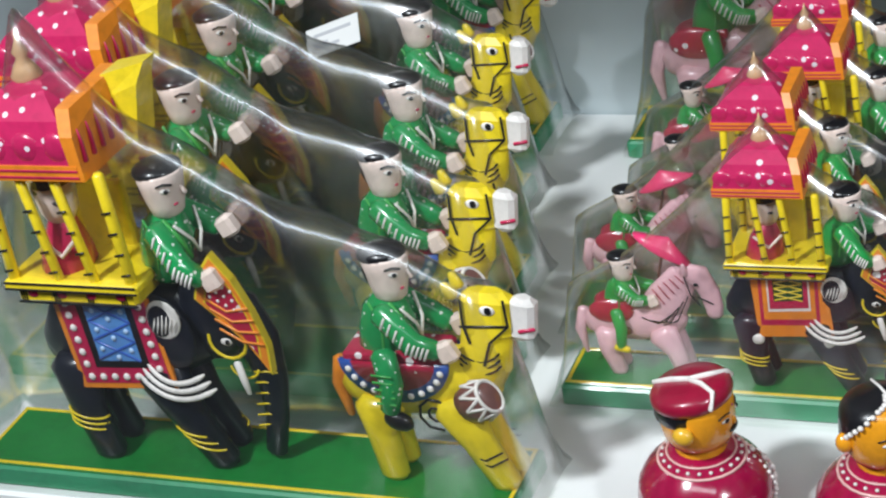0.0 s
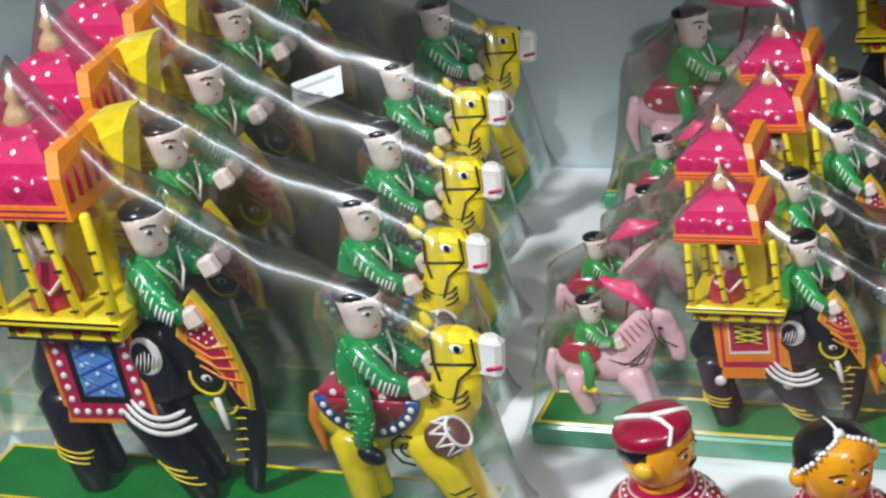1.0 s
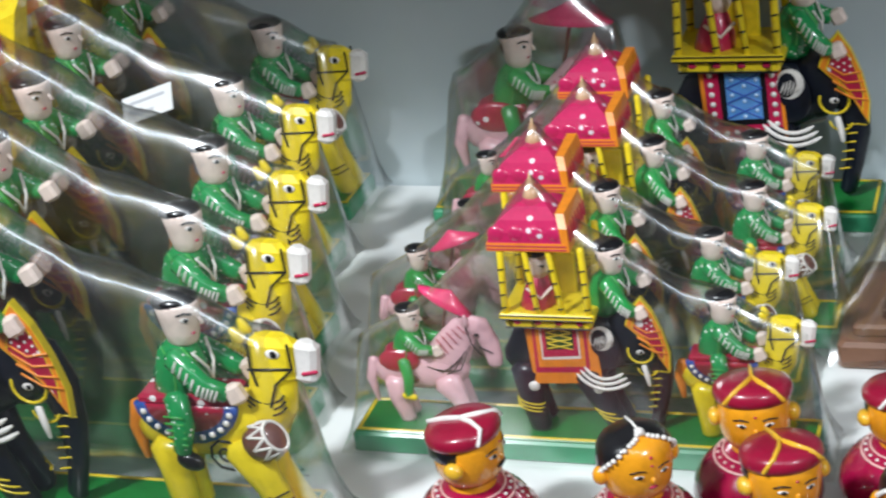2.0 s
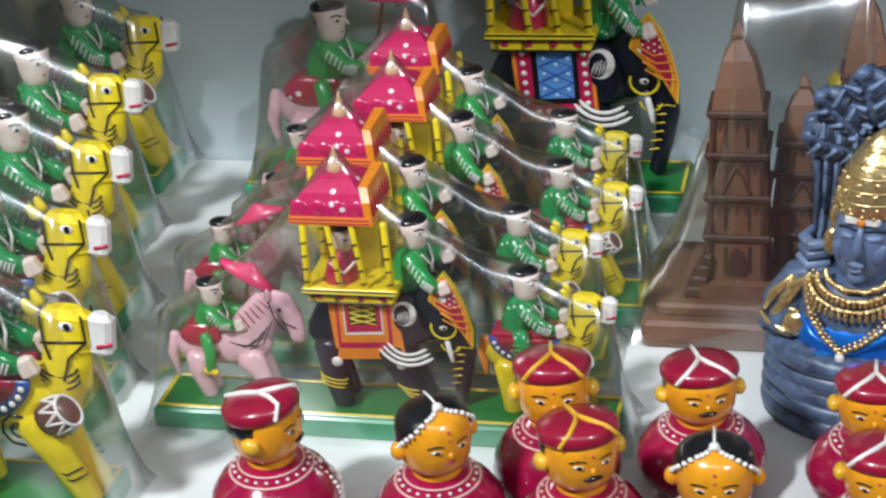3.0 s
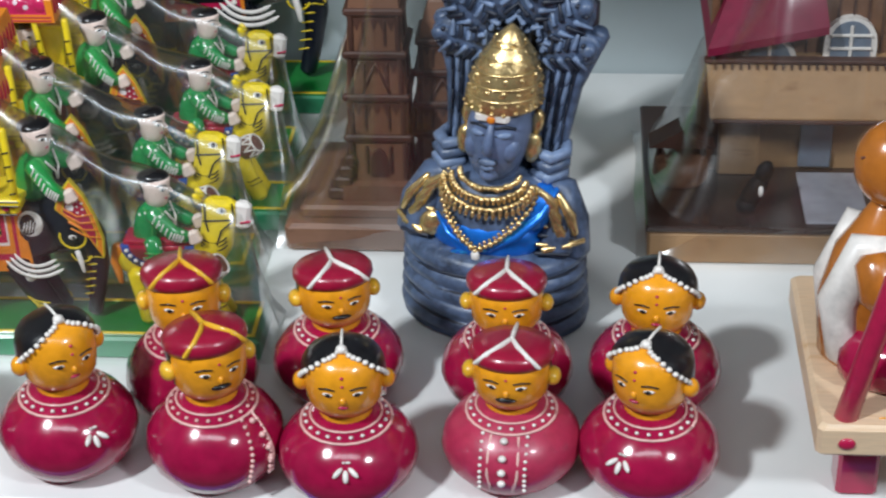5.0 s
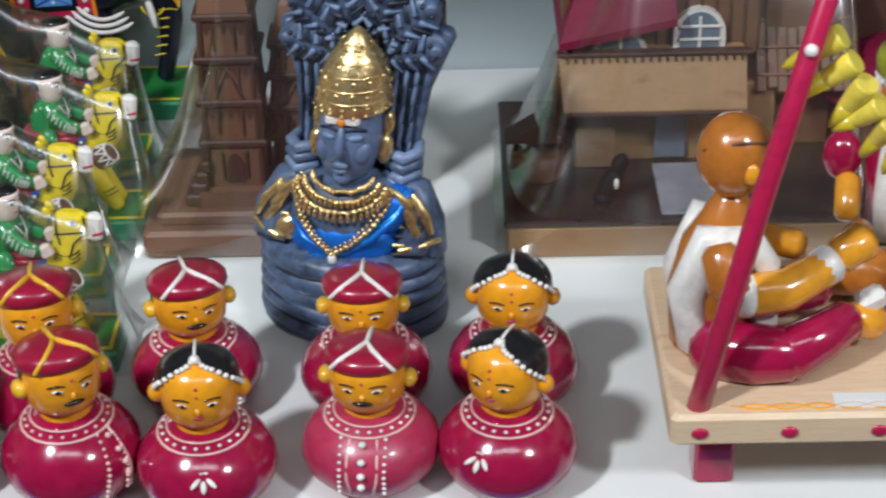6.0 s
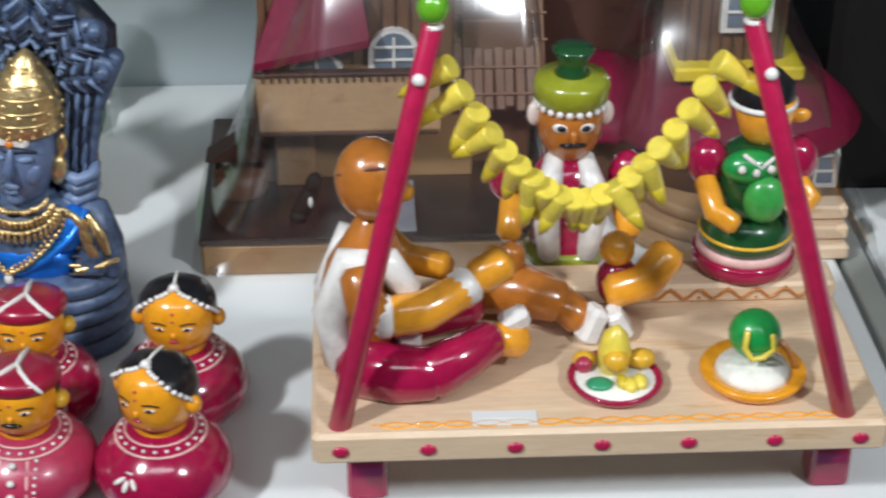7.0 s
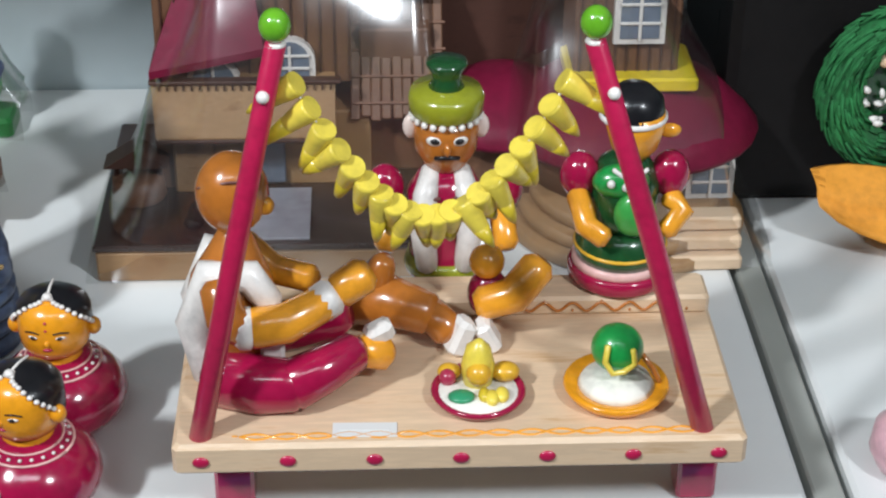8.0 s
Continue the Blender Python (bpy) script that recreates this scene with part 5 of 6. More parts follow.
s.lathe((-0.5, 2.46, 0.2), [(0.13, 0), (0.14, 0.02), (0.13, 0.12), (0.09, 0.13)], "carved_wood", 14)
s.tube([(-0.62, 2.46, 0.2), (-0.6, 2.46, 0.42)], 0.015, "carved_dark", 6)
s.tube([(-0.38, 2.46, 0.2), (-0.4, 2.46, 0.42)], 0.015, "carved_dark", 6)
s.prism([(-0.66, 0.4), (-0.34, 0.4), (-0.5, 0.5)], 2.38, 2.54, "carved_dark")
s.part("well", t, "tiny wooden well with a roof")
s = Shape()
wrap(s, [(-0.72, 0.12), (-0.4, 0.85), (-0.1, 1.5), (0.3, 1.85), (0.95, 1.5), (1.1, 0.3)], 0.7, -0.72, 1.1)
s.part("plastic_wrap", t, "clear plastic film", m=at(0, 2.62))
# the glossy deck's pale reflection, put in as a thin lilac slab
Shape().box((0.22, 2.24, 0.215), (0.3, 0.5, 0.014), "pale_lilac", 0.004).part("deck_reflection", t, "pale reflection on the deck, laid in as a thin slab")
# a small dark ornament on the deck
s = Shape()
s.ball((0, 0, 0.09), (0.05, 0.05, 0.11), "near_black", (0, 28, 0))
s.ball((0.045, 0, 0.2), (0.04, 0.04, 0.06), "near_black", (0, 20, 0))
s.ball((-0.03, -0.01, 0.03), (0.05, 0.05, 0.035), "near_black")
s.ball((0.03, -0.045, 0.12), (0.014, 0.02, 0.03), "white_paint", seg=8, lat=5)
tagged(s.part("ornament", m=at(-0.17, 2.14, 0.205)), "small glossy black ornament on the cottage deck", "ornament")

t = thing("cottage_model", at(0, 0), "dark brown cottage model with yellow band and stone steps", "model", "wrapped cottage models")
s = Shape()
for i, (r, z) in enumerate(((0.62, 0.04), (0.56, 0.12), (0.5, 0.2))):
    s.lathe((1.98, 2.52, z - 0.04), [(r - 0.02, 0), (r, 0.012), (r, 0.065), (r - 0.02, 0.078)], "tan_board", 28)
s.part("step_base", t, "round base of pale wooden steps")
for i in range(3):
    s = Shape().box((2.32, 2.03 + 0.05 * i, 0.045 + 0.085 * i), (0.36, 0.12, 0.075), "pine", 0.012)
    s.part("step", t, "pale wooden step")
s = Shape()
s.lathe((1.95, 2.72, 0.24), [(0.5, 0), (0.5, 0.32), (0.48, 0.33)], "brown_board", 28)
s.box((1.93, 2.7, 0.85), (0.52, 0.5, 1.3), "brown_board", 0.012)
for i in range(9):
    s.box((1.7 + 0.057 * i, 2.445, 1.0), (0.007, 0.012, 1.0), "carved_dark", 0.002)
s.part("wall", t, "dark brown boarded wall")
s = Shape().box((1.96, 2.56, 0.84), (0.64, 0.42, 0.075), "yellow", 0.012)
s.part("band", t, "yellow painted ledge")
arch_window(t, 1.98, 2.44, 1.04, 0.25, 0.34)
arch_window(t, 2.37, 2.32, 0.24, 0.24, 0.3)
s = Shape()
s.rings([[(1.98 + r * math.cos(a), 2.62 + 0.9 * r * math.sin(a), z) for a in [2 * math.pi * j / 28 for j in range(28)]] for r, z in ((0.66, 0.5), (0.67, 0.53), (0.6, 0.62), (0.45, 0.74), (0.2, 0.82))], "roof_crimson")
s.part("roof", t, "round crimson roof")
s = Shape()
s.lathe((1.36, 2.78, 0.48), [(0.44, 0), (0.45, 0.03), (0.36, 0.12), (0.22, 0.21), (0.08, 0.25)], "roof_crimson", 28)
s.box((1.34, 2.76, 0.28), (0.6, 0.5, 0.56), "brown_board", 0.01)
s.box((1.36, 3.2, 0.7), (0.8, 0.3, 1.4), "carved_dark", 0.01)
s.part("side_roof", t, "sloping crimson side roof")
s = Shape()
wrap(s, [(1.2, 0.3), (1.5, 1.2), (1.95, 1.95), (2.4, 0.85), (2.66, 0.1)], 0.62, 1.2, 2.66)
s.part("plastic_wrap", t, "clear plastic film", m=at(0, 2.6))


# ---- feast scene on a little wooden platform ----
t = thing("toy_platform", at(0, 0), "small pine platform toy with red poles and mango-leaf garland", "toy")
s = Shape()
s.box((1.0, 0.53, 0.43), (2.22, 1.08, 0.14), "pine", 0.018)
s.part("platform_board", t, "pale pine board with red dots")
for i in range(7):
    s = Shape().ball((0.0 + i / 3.0, -0.012, 0.425), (0.033, 0.012, 0.026), "crimson", seg=12, lat=6)
    s.part("red_dot", t)
for x in (0.1, 1.98):
    for y in (0.3, 0.93):
        s = Shape().box((x, y, 0.18), (0.16, 0.16, 0.36), "maroon", 0.015)
        s.part("leg", t, "maroon square leg")
s = Shape()
s.box((1.05, 0.95, 0.545), (2.1, 0.2, 0.09), "pine", 0.015)
s.part("rear_step", t, "raised pine step at the rear")
s = Shape()
s.tube([(1.12 + 0.012 * i, 0.846, 0.548 + 0.02 * math.sin(i * 0.62)) for i in range(72)], 0.007, "figure_brown", 6)
for i in range(8):
    s.ball((1.15 + 0.122 * i, 0.848, 0.552 + 0.022 * (-1) ** i), 0.007, "figure_brown", seg=6, lat=4)
s.part("wavy_line", t)
s = Shape()
s.tube([(0.12 + 0.02 * i, 0.05, 0.502) for i in range(2)], 0.004, "figure_orange", 5)
for k in range(2):
    s.tube([(0.15 + 0.03 * i, 0.045 + 0.018 * math.sin(i * 0.8 + 3 * k), 0.5) for i in range(60)], 0.006, "figure_orange", 6)
s.part("wavy_line", t)
for x0, x1 in ((-0.003, 0.35), (1.943, 1.44)):
    s = Shape()
    s.tube([(x0, 0.06, 0.49), (x0 + (x1 - x0) * 0.5, 0.08, 1.33), (x1, 0.09, 2.13)], [0.044, 0.041, 0.037], "crimson", 16)
    pole = s.part("pole", t, "crimson painted pole")
    s = Shape().lathe((x1, 0.09, 2.12), [(0.03, 0), (0.038, 0.01), (0.03, 0.022)], "white_paint", 14)
    s.part("collar", pole)
    s = Shape().ball((x1, 0.09, 2.2), (0.056, 0.056, 0.062), "lamp_green", seg=20, lat=12)
    s.part("finial", pole, "bright green ball")
    s = Shape().ball((x0 + (x1 - x0) * 0.86, 0.05, 1.95), 0.024, "white_paint", seg=12, lat=8)
    s.part("stud", pole, "white bead")
# garland of yellow cones on a string
string = [(0.40 + 0.955 * i / 16, 0.13 - 0.07 * (1 - (2 * i / 16 - 1) ** 2), 1.455 + 0.5 * abs(2 * i / 16 - 1.0) ** 1.75) for i in range(17)]
s = Shape().tube(string, 0.006, "white_paint", 6)
s.part("string", t)
rnd = random.Random(4)
cones = [tuple(Vector(string[int(k)]).lerp(Vector(string[min(int(k) + 1, 16)]), k - int(k))) for k in [16 * i / 19 for i in range(20)]]
for i, p in enumerate(cones):
    i = i * 16 // 19
    u = (p[0] - 0.40) / 0.955
    side = 2 * (u - 0.5)
    d = Vector((0.85 * side + rnd.uniform(-0.3, 0.3), 0.8 - 0.45 * abs(side) - rnd.choice((0.0, 0.0, 0.35, 0.8)), -0.85 + rnd.uniform(-0.35, 0.2))).normalized()
    o = Vector(p)
    L = 0.22 + rnd.uniform(-0.02, 0.06)
    s = Shape()
    m = Matrix.Translation(o - d * 0.02) @ d.to_track_quat("Z", "Y").to_matrix().to_4x4()
    s.rings([[(0.044 * math.cos(b), 0.044 * math.sin(b), z) for b in [2 * math.pi * j / 14 for j in range(14)]] for z in (-0.003, 0.004)], "lemon", False, m)
    s.lathe((0, 0, 0), [(0.045, 0.0), (0.047, 0.008), (0.044, 0.05), (0.034, 0.12), (0.018, L - 0.03), (0.005, L)], "lemon", 14, m)
    s.lathe((0, 0, 0), [(0.0345, 0.122), (0.019, L - 0.029), (0.0055, L + 0.001)], "mango_tip", 12, m)
    s.part("mango_leaf", t)

# seated guest with white shawl
def guest_shape():
    s = Shape()
    sk, br = "figure_orange", "figure_brown"
    s.ball((0.0, 0, 0.88), (0.15, 0.15, 0.17), br, seg=20, lat=12)
    s.ball((0.13, -0.04, 0.84), (0.04, 0.035, 0.04), "figure_orange", seg=12, lat=8)
    s.ball((0.05, -0.135, 0.86), (0.032, 0.022, 0.045), "figure_orange", seg=12, lat=8)
    s.tube([(-0.13, -0.06, 0.93), (0.0, -0.13, 0.99), (0.11, -0.09, 0.97)], 0.006, "drum_brown", 6)
    s.tube([(-0.03, 0, 0.06), (-0.04, 0, 0.3), (-0.02, 0, 0.5), (0.0, 0, 0.7)], [0.19, 0.2, 0.17, 0.07], br, 18, 0.9)
    s.tube([(-0.13, -0.12, 0.1), (-0.17, -0.12, 0.35), (-0.09, -0.11, 0.56), (0.06, -0.12, 0.56), (0.14, -0.14, 0.45)], [0.07, 0.085, 0.085, 0.075, 0.06], "white_paint", 12, 0.9)
    s.tube([(-0.14, 0.12, 0.1), (-0.17, 0.1, 0.35), (-0.09, 0.1, 0.56), (0.06, 0.12, 0.5)], [0.07, 0.08, 0.085, 0.06], "white_paint", 12, 0.9)
    s.tube([(-0.06, -0.2, 0.56), (-0.04, -0.25, 0.46), (0.03, -0.25, 0.4)], [0.08, 0.085, 0.08], br, 12)
    s.tube([(0.02, -0.25, 0.4), (0.06, -0.25, 0.4)], 0.088, "white_paint", 12)
    s.tube([(0.07, -0.25, 0.4), (0.2, -0.22, 0.4), (0.36, -0.15, 0.455)], [0.085, 0.085, 0.075], sk, 12)
    s.tube([(0.34, -0.15, 0.445), (0.39, -0.135, 0.475)], 0.08, "white_paint", 12)
    s.tube([(0.42, -0.12, 0.49), (0.52, -0.08, 0.54)], [0.075, 0.08], sk, 12)
    s.tube([(0.02, 0.16, 0.55), (0.14, 0.18, 0.42), (0.3, 0.1, 0.42)], [0.07, 0.065, 0.06], sk, 12)
    m = "maroon"
    s.tube([(-0.08, -0.16, 0.11), (0.1, -0.24, 0.12), (0.24, -0.26, 0.13)], [0.13, 0.125, 0.11], m, 14)
    s.tube([(0.22, -0.26, 0.13), (0.36, -0.2, 0.17), (0.48, -0.12, 0.2)], [0.112, 0.1, 0.085], m, 14)
    s.tube([(0.5, -0.1, 0.19), (0.6, -0.06, 0.15)], [0.07, 0.075], sk, 12)
    s.box((0.58, -0.05, 0.25), (0.12, 0.09, 0.09), "white_paint", 0.02, (10, -20, 15))
    s.tube([(-0.05, 0.15, 0.11), (0.2, 0.2, 0.13), (0.42, 0.16, 0.2)], [0.12, 0.11, 0.09], m, 14)
    s.box((0.14, -0.14, 0.2), (0.1, 0.06, 0.2), "white_paint", 0.02)
    return s


tagged(guest_shape().part("doll", m=at(0.14, 0.47, 0.48) @ Matrix.Diagonal((0.95, 0.92, 0.98, 1.0))), "seated brown wooden doll in white shawl and maroon trousers", "doll", "dolls on the platform")


def host_shape():
    """Bearer in a green hat, standing behind with raised red sleeves."""
    s = Shape()
    s.lathe((0, 0, 0), [(0.17, 0), (0.18, 0.02), (0.15, 0.12), (0.16, 0.25), (0.165, 0.38), (0.12, 0.46), (0.07, 0.5)], "maroon", 22)
    s.lathe((0, 0, 0), [(0.171, 0), (0.183, 0.03), (0.165, 0.09)], "olive", 22)
    for f in (-1, 1):
        s.tube([(f * 0.08, -0.13, 0.08), (f * 0.1, -0.155, 0.25), (f * 0.09, -0.13, 0.42), (f * 0.06, -0.03, 0.49)], [0.05, 0.055, 0.055, 0.045], "white_paint", 10)
        for k in range(5):
            s.box((f * 0.045, -0.16, 0.28 + 0.035 * k), (0.035, 0.02, 0.016), "drum_brown", 0.004)
        s.ball((f * 0.26, 0.02, 0.38), (0.085, 0.08, 0.11), "maroon", seg=14, lat=9)
        s.tube([(f * 0.24, -0.05, 0.3), (f * 0.26, -0.16, 0.2)], 0.055, "figure_orange", 10)
        s.ball((f * 0.15, 0.0, 0.68), (0.035, 0.03, 0.055), "skin_pale", seg=10, lat=7)
        s.ball((f * 0.055, -0.125, 0.67), (0.036, 0.012, 0.022), "white_paint", (0, 0, f * 18), 10, 6)
        s.ball((f * 0.052, -0.134, 0.672), (0.022, 0.01, 0.014), "black_paint", (0, 0, f * 18), 10, 6)
    s.ball((0, -0.172, 0.38), 0.025, "white_paint", seg=8, lat=6)
    s.ball((0, -0.172, 0.26), 0.022, "white_paint", seg=8, lat=6)
    s.lathe((0, 0, 0.48), [(0.07, 0), (0.1, 0.04), (0.135, 0.11), (0.142, 0.19), (0.135, 0.26)], "figure_brown", 22)
    s.tube([(-0.05, -0.125, 0.592), (0, -0.14, 0.6), (0.05, -0.125, 0.592)], 0.01, "black_paint", 6)
    s.ball((0, -0.14, 0.635), (0.018, 0.02, 0.03), "figure_brown", seg=8, lat=6)
    for i in range(22):
        a = 2 * math.pi * i / 22
        s.ball((0.145 * math.cos(a), 0.145 * math.sin(a), 0.735), 0.016, "white_paint", seg=7, lat=5)
    s.lathe((0, 0, 0.74), [(0.14, 0), (0.158, 0.02), (0.162, 0.08), (0.15, 0.11), (0.06, 0.125)], "olive", 24)
    s.lathe((0, 0, 0.84), [(0.09, 0), (0.06, 0.05), (0.062, 0.08), (0.088, 0.12), (0.085, 0.135), (0.02, 0.14)], "dark_green", 20)
    return s


tagged(host_shape().part("doll", m=at(0.99, 1.27, 0.5) @ Matrix.Diagonal((1.0, 1.0, 1.03, 1.0))), "wooden doll in a green hat and white-fronted maroon coat", "doll", "dolls on the platform")


def reclining_shape():
    """Small brown figure that leans with bent knees."""
    s = Shape()
    b, o = "figure_brown", "figure_orange"
    s.tube([(-0.2, 0.08, 0.12), (-0.05, 0.02, 0.16), (0.1, -0.05, 0.14)], [0.1, 0.11, 0.09], b, 12)
    s.tube([(-0.12, 0.08, 0.12), (-0.1, 0.05, 0.3), (-0.08, 0.05, 0.34)], [0.075, 0.065, 0.05], b, 12)
    s.tube([(0.1, -0.04, 0.14), (0.18, -0.1, 0.09)], 0.075, b, 12)
    s.box((0.22, -0.12, 0.08), (0.09, 0.12, 0.16), "white_paint", 0.03, (0, 24, 20))
    s.box((0.34, -0.1, 0.07), (0.07, 0.12, 0.14), "white_paint", 0.03, (0, -28, 0))
    s.ball((0.34, 0.05, 0.33), (0.075, 0.075, 0.075), o, seg=14, lat=9)
    s.tube([(0.32, -0.02, 0.17), (0.45, -0.01, 0.2), (0.55, 0.02, 0.32)], [0.075, 0.08, 0.075], o, 12)
    s.ball((0.35, 0.06, 0.17), (0.09, 0.08, 0.11), "maroon")
    return s


tagged(reclining_shape().part("doll", m=at(0.8, 0.72, 0.5)), "brown and orange wooden doll sitting with bent knees", "doll", "dolls on the platform")


def drummer_shape():
    s = Shape()
    s.lathe((0, 0, 0), [(0.2, 0), (0.22, 0.015), (0.222, 0.06), (0.21, 0.075)], "maroon", 28)
    s.lathe((0, 0, 0.07), [(0.205, 0), (0.205, 0.03), (0.195, 0.04)], "pink_line", 28)
    s.lathe((0, 0, 0.1), [(0.19, 0), (0.2, 0.05), (0.18, 0.11), (0.15, 0.15)], "dark_green", 28)
    s.lathe((0, 0, 0.15), [(0.198, 0), (0.203, 0.008), (0.198, 0.016)], "ear_yellow", 28)
    s.lathe((0, 0, 0.2), [(0.13, 0), (0.14, 0.1), (0.15, 0.24), (0.11, 0.32), (0.06, 0.35)], "dark_green", 22)
    s.ball((-0.03, -0.1, 0.48), (0.12, 0.07, 0.07), "plain_green")
    s.ball((0.03, -0.15, 0.36), (0.09, 0.06, 0.1), "leaf_green", seg=18, lat=11)
    for f in (-1, 1):
        s.ball((f * 0.19, 0.0, 0.46), (0.085, 0.08, 0.1), "maroon", seg=14, lat=9)
        s.tube([(f * 0.2, -0.05, 0.4), (f * 0.17, -0.15, 0.31), (f * 0.1, -0.2, 0.28)] if f < 0 else [(0.19, -0.05, 0.38), (0.24, -0.08, 0.33), (0.17, -0.14, 0.28)], [0.05, 0.05, 0.045], "figure_orange", 10)
        s.tube([(0, -0.155, 0.5), (f * 0.07, -0.14, 0.55)], 0.01, "white_paint", 6)
    for k in range(3):
        s.ball((-0.08 + 0.06 * k, -0.165, 0.5 - 0.015 * (k == 1)), 0.018, "white_paint", seg=8, lat=5)
    s.lathe((0.03, 0, 0.54), [(0.06, 0), (0.1, 0.05), (0.125, 0.14), (0.12, 0.2)], "figure_orange", 20)
    s.ball((0.17, -0.02, 0.66), (0.05, 0.025, 0.03), "figure_orange", seg=10, lat=7)
    s.lathe((0.02, 0.01, 0.7), [(0.128, 0), (0.132, 0.03), (0.12, 0.09), (0.07, 0.135), (0.01, 0.145)], "black_paint", 22)
    s.tube([(0.02 + 0.132 * math.cos(a), 0.01 + 0.132 * math.sin(a), 0.715) for a in [2 * math.pi * i / 24 for i in range(25)]], 0.012, "white_paint", 6, round_end=False)
    return s


tagged(drummer_shape().part("doll", m=at(1.73, 1.04, 0.59) @ Matrix.Diagonal((1.0, 1.0, 1.07, 1.0))), "green and maroon wooden doll on a round base", "doll", "dolls on the platform")

# plates on the platform
t = thing("food_plate", at(1.08, 0.27, 0.5), "maroon toy plate heaped with small painted food", "plate")
s = Shape().lathe((0, 0, 0), [(0.12, 0), (0.17, 0.015), (0.19, 0.045), (0.18, 0.055), (0.16, 0.04), (0.02, 0.035)], "maroon", 28)
s.part("dish", t)
s = Shape().lathe((0, 0, 0.037), [(0.16, 0), (0.155, 0.008), (0.02, 0.012)], "rice_white", 24)
s.part("rice", t)
s = Shape()
s.tube([(0, 0.05, 0.05), (0, 0.055, 0.13), (0.0, 0.05, 0.21), (0.005, 0.05, 0.24)], [0.06, 0.068, 0.05, 0.02], "lemon", 12)
s.ball((0.0, 0.0, 0.12), (0.05, 0.05, 0.05), "ear_yellow")
s.part("yellow_food", t, "yellow food in a tall heap")
for c, r, k in (((-0.12, 0.05, 0.07), (0.035, 0.035, 0.035), "maroon_dull"), ((-0.11, 0.09, 0.07), (0.05, 0.04, 0.035), "ear_yellow"), ((0.11, 0.07, 0.08), (0.06, 0.05, 0.04), "ear_yellow"),
                ((0.05, -0.08, 0.06), (0.03, 0.045, 0.025), "lemon"), ((0.09, -0.06, 0.06), (0.03, 0.045, 0.025), "lemon"), ((0.02, -0.06, 0.06), (0.025, 0.04, 0.025), "mango_tip"), ((-0.07, -0.06, 0.055), (0.055, 0.045, 0.018), "edge_green")):
    Shape().ball(c, r, k, seg=12, lat=7).part("food_piece", t)
t = thing("food_bowl", at(1.63, 0.29, 0.5), "orange toy bowl of white rice with a green ball", "bowl")
Shape().lathe((0, 0, 0), [(0.14, 0), (0.19, 0.015), (0.212, 0.05), (0.205, 0.062), (0.165, 0.045), (0.02, 0.04)], "ochre", 30).part("dish", t)
Shape().lathe((0, 0, 0.04), [(0.155, 0), (0.14, 0.03), (0.08, 0.055), (0.01, 0.062)], "rice_white", 24).part("rice", t, "white rice")
s = Shape().ball((0.0, 0.03, 0.2), (0.105, 0.1, 0.1), "plain_green", seg=20, lat=12)
s.part("melon", t, "green ball with yellow strokes")
s = Shape()
s.tube([(-0.05, -0.05, 0.26), (-0.06, -0.07, 0.2), (-0.03, -0.08, 0.15), (0.02, -0.08, 0.16)], 0.013, "lemon", 6)
s.tube([(0.05, -0.05, 0.24), (0.06, -0.06, 0.18), (0.02, -0.075, 0.16)], 0.013, "lemon", 6)
s.part("yellow_stroke", t)
s = Shape().tube([(0.1, 0.02, 0.17), (0.14, -0.0, 0.12), (0.17, -0.01, 0.06)], 0.012, "figure_brown", 6)
s.part("ladle", t)
s = Shape().box((0, 0, 0), (0.25, 0.09, 0.004), "label_white", 0.002)
s.box((0, 0.0, 0.003), (0.19, 0.012, 0.002), "label_white", 0.001)
tagged(s.part("price_sticker", m=at(0.63, 0.075, 0.503, -1)), "white blank price sticker on pine board", "sticker")

# ---- things at the right end ----
t = thing("dark_model", at(3.2, 3.4), "dark lacquered wooden model standing by the wall", "model")
s = Shape()
s.box((0.12, -0.1, 0.75), (1.66, 1.3, 1.5), "near_black", 0.05)
s.part("body", t)
s = Shape()
s.tube([(-0.5, -0.38, 0.1), (-0.5, -0.4, 0.9), (-0.2, -0.38, 1.3)], [0.2, 0.22, 0.16], "near_black", 14)
s.tube([(0.05, -0.42, 0.4), (0.1, -0.45, 1.1)], [0.2, 0.2], "dark_lacquer", 14)
s.part("post", t)
s = Shape()
s.rings([[(-0.8, -0.5, 1.1), (1.0, -0.5, 1.1), (1.0, 0.6, 1.1), (-0.8, 0.6, 1.1)], [(-0.6, -0.2, 1.55), (0.8, -0.2, 1.55), (0.8, 0.5, 1.55), (-0.6, 0.5, 1.55)]], "roof_crimson", False)
s.part("roof", t, "dark crimson roof")

t = thing("green_ornament", at(3.3, 2.5), "green raffia ring ornament with white sprigs and a pale stick", "ornament")
s = Shape()
rnd = random.Random(9)
for i in range(620):
    a, c = rnd.uniform(0, 2 * math.pi), rnd.uniform(0, 2 * math.pi)
    def on_ring(a, r):
        return Vector(((0.27 + r * math.cos(c)) * math.cos(a), r * math.sin(c), 0.74 + 1.15 * (0.27 + r * math.cos(c)) * math.sin(a)))
    k = rnd.uniform(0.25, 0.5)
    s.tube([tuple(on_ring(a, 0.1)), tuple(on_ring(a + k / 2, 0.112)), tuple(on_ring(a + k, 0.104 + rnd.uniform(0, 0.03)))], [0.012, 0.012, 0.004], "fibre_green", 4)
s.tube([(0.27 * math.cos(b), 0, 0.74 + 0.31 * math.sin(b)) for b in [2 * math.pi * i / 28 for i in range(29)]], 0.1, "fibre_green", 12, round_end=False)
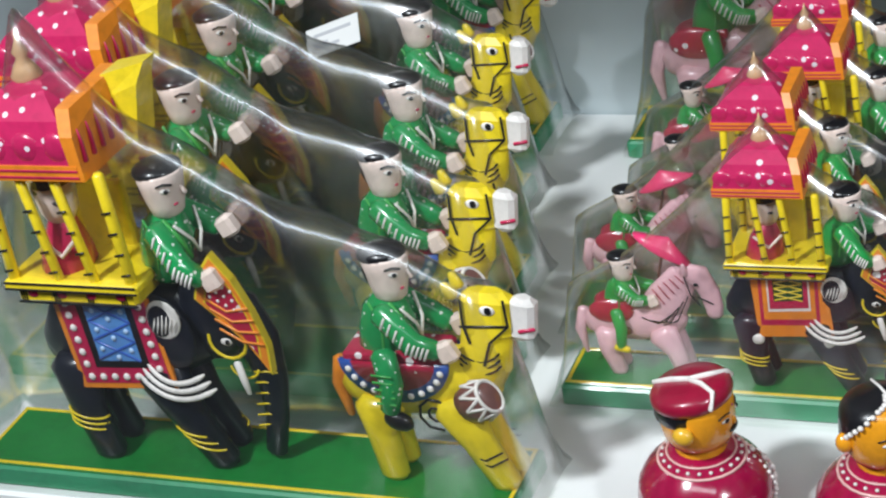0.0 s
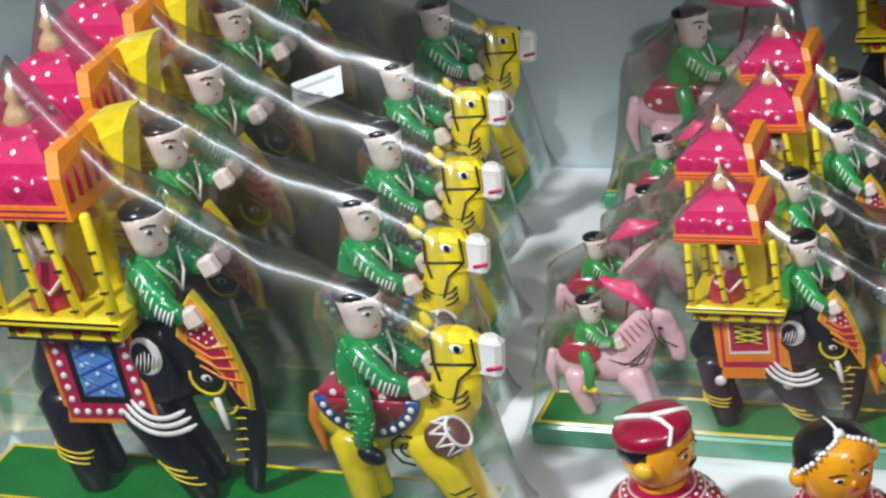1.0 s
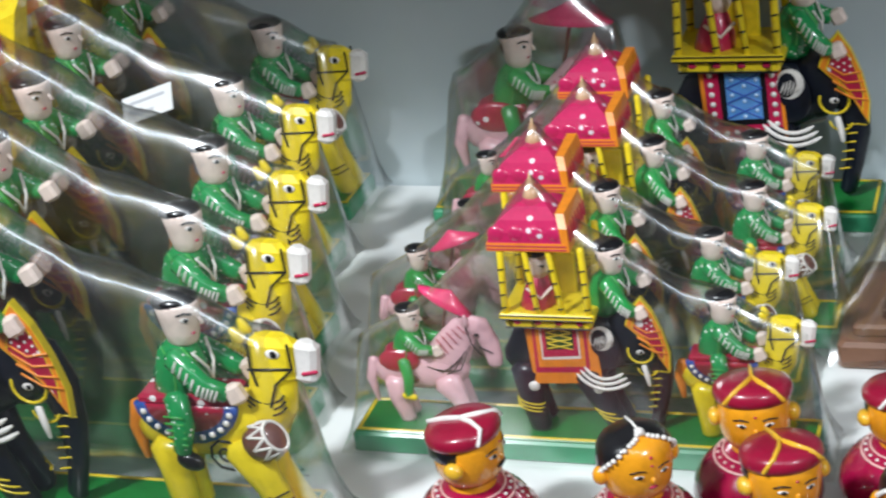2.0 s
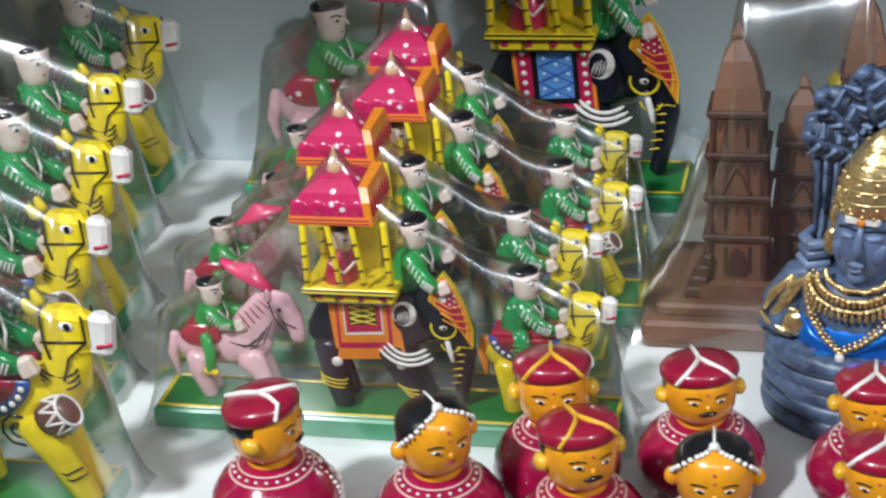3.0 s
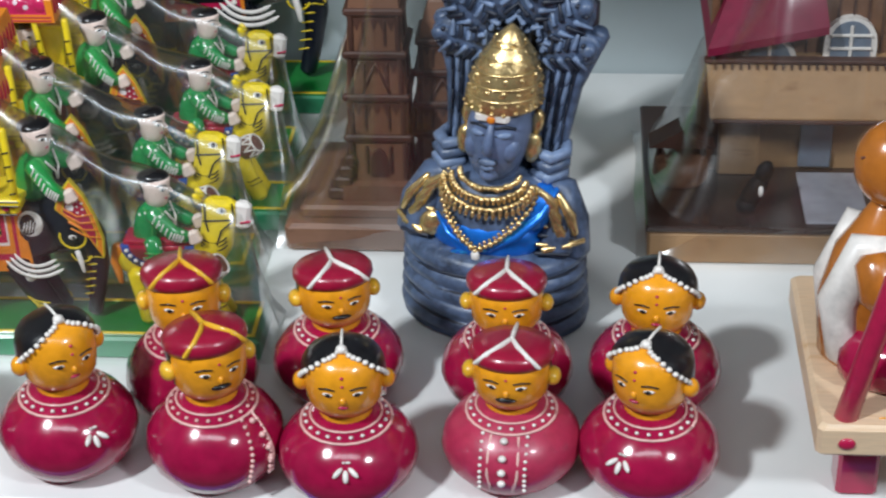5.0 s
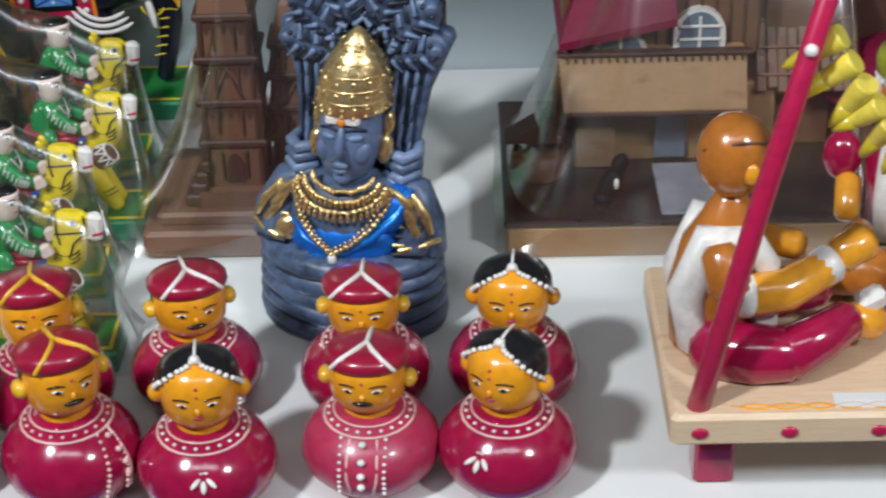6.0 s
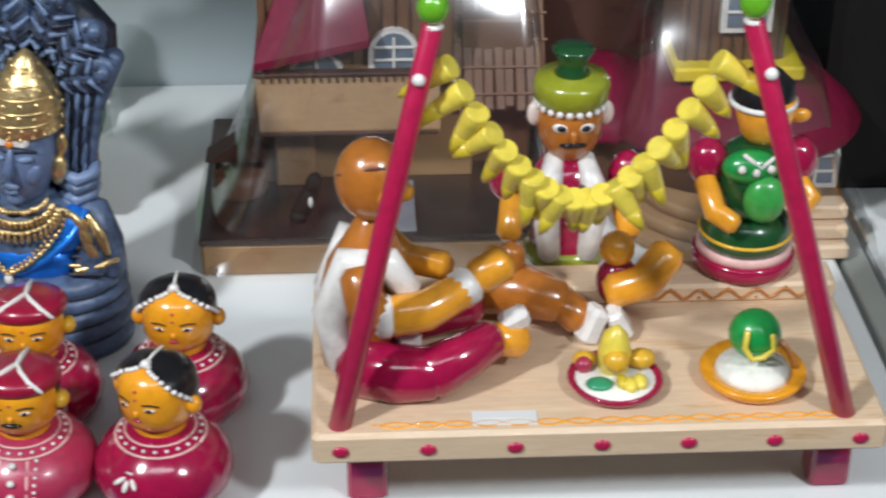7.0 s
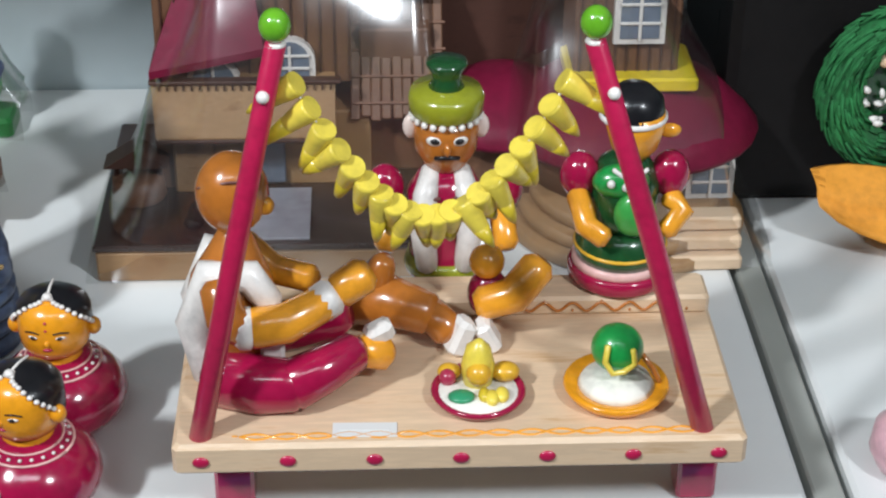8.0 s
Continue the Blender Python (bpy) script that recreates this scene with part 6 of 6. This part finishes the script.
s.ball((0, 0.04, 0.74), (0.26, 0.05, 0.3), "dark_green", seg=18, lat=11)
s.part("tuft", t)
Shape().lathe((0, 0, 0), [(0.2, 0), (0.2, 0.02), (0.06, 0.06), (0.05, 0.6)], "near_black", 20).part("stem", t)
for i in range(14):
    s = Shape().ball((rnd.uniform(-0.16, 0.05), -0.03 - rnd.uniform(0, 0.05), 0.7 + rnd.uniform(-0.12, 0.15)), (0.03, 0.015, 0.018), "white_paint", (rnd.uniform(0, 180), rnd.uniform(0, 180), 0), 7, 5)
    s.part("white_sprig", t)
s = Shape().tube([(-0.1, -0.08, 0.93), (0.35, -0.08, 0.95)], 0.035, "pine", 8)
s.part("stick", t)

# orange cloth hanging to a point
s = Shape()
rows = []
for i in range(9):
    u = i / 8
    row = []
    for j in range(9):
        v = j / 8
        x = -0.28 + 0.75 * u
        z = 0.36 + 0.1 * u - (0.06 + 0.42 * u ** 0.8) * v + 0.02 * math.sin(7 * u + 4 * v)
        y = -0.25 * v + 0.05 * math.sin(5 * u + 2) + 0.03 * math.sin(9 * v + 4 * u)
        row.append((x, y, z))
    rows.append(row)
flat = [p for r in rows for p in r]
quads = [[i * 9 + j, i * 9 + j + 1, (i + 1) * 9 + j + 1, (i + 1) * 9 + j] for i in range(8) for j in range(8)]
back = [(x, y + 0.02, z) for x, y, z in flat]
rim = [(i, i + 1) for i in range(8)] + [(i * 9 + 8, (i + 1) * 9 + 8) for i in range(8)] + [((i + 1) * 9, i * 9) for i in range(8)] + [(72 + i + 1, 72 + i) for i in range(8)]
s.add(flat + back, quads + [[q + 81 for q in f[::-1]] for f in quads] + [[a, b, b + 81, a + 81] for a, b in rim], "cloth_orange")
cloth_stand = thing("draped_doll", at(3.17, 2.3), "figure draped in bright orange cloth", "ornament")
s.part("cloth", cloth_stand)
s = Shape().lathe((0.32, 0.06, 0), [(0.22, 0), (0.24, 0.02), (0.2, 0.2), (0.14, 0.4), (0.1, 0.5), (0.02, 0.52)], "figure_orange", 22)
s.part("body", cloth_stand)
# pale rounded ornament at the front of the second board
s = Shape().lathe((0, 0, 0), [(0.1, 0), (0.15, 0.02), (0.19, 0.1), (0.18, 0.2), (0.12, 0.27), (0.02, 0.3)], "horse_pink", 24)
tagged(s.part("ornament", m=at(2.93, 0.4)), "pale pink rounded wooden ornament on the shelf", "ornament")
# small yellow and green toy in film by the wall
t = thing("small_toy", at(-1.5, 3.6), "small yellow and green painted toy in clear film", "toy")
s = Shape()
s.ball((0, 0, 0.3), (0.13, 0.1, 0.16), "plain_green")
s.ball((0, 0, 0.52), (0.14, 0.1, 0.14), "yellow")
s.box((0, 0, 0.06), (0.36, 0.26, 0.12), "board_green", 0.02)
s.tube([(0.0, 0, 0.64), (0.0, 0, 0.8)], 0.09, "yellow", 10)
s.part("body", t)
s = Shape()
wrap(s, [(-0.22, 0.3), (0, 1.0), (0.24, 0.3)], 0.18, -0.22, 0.24)
s.part("plastic_wrap", t)
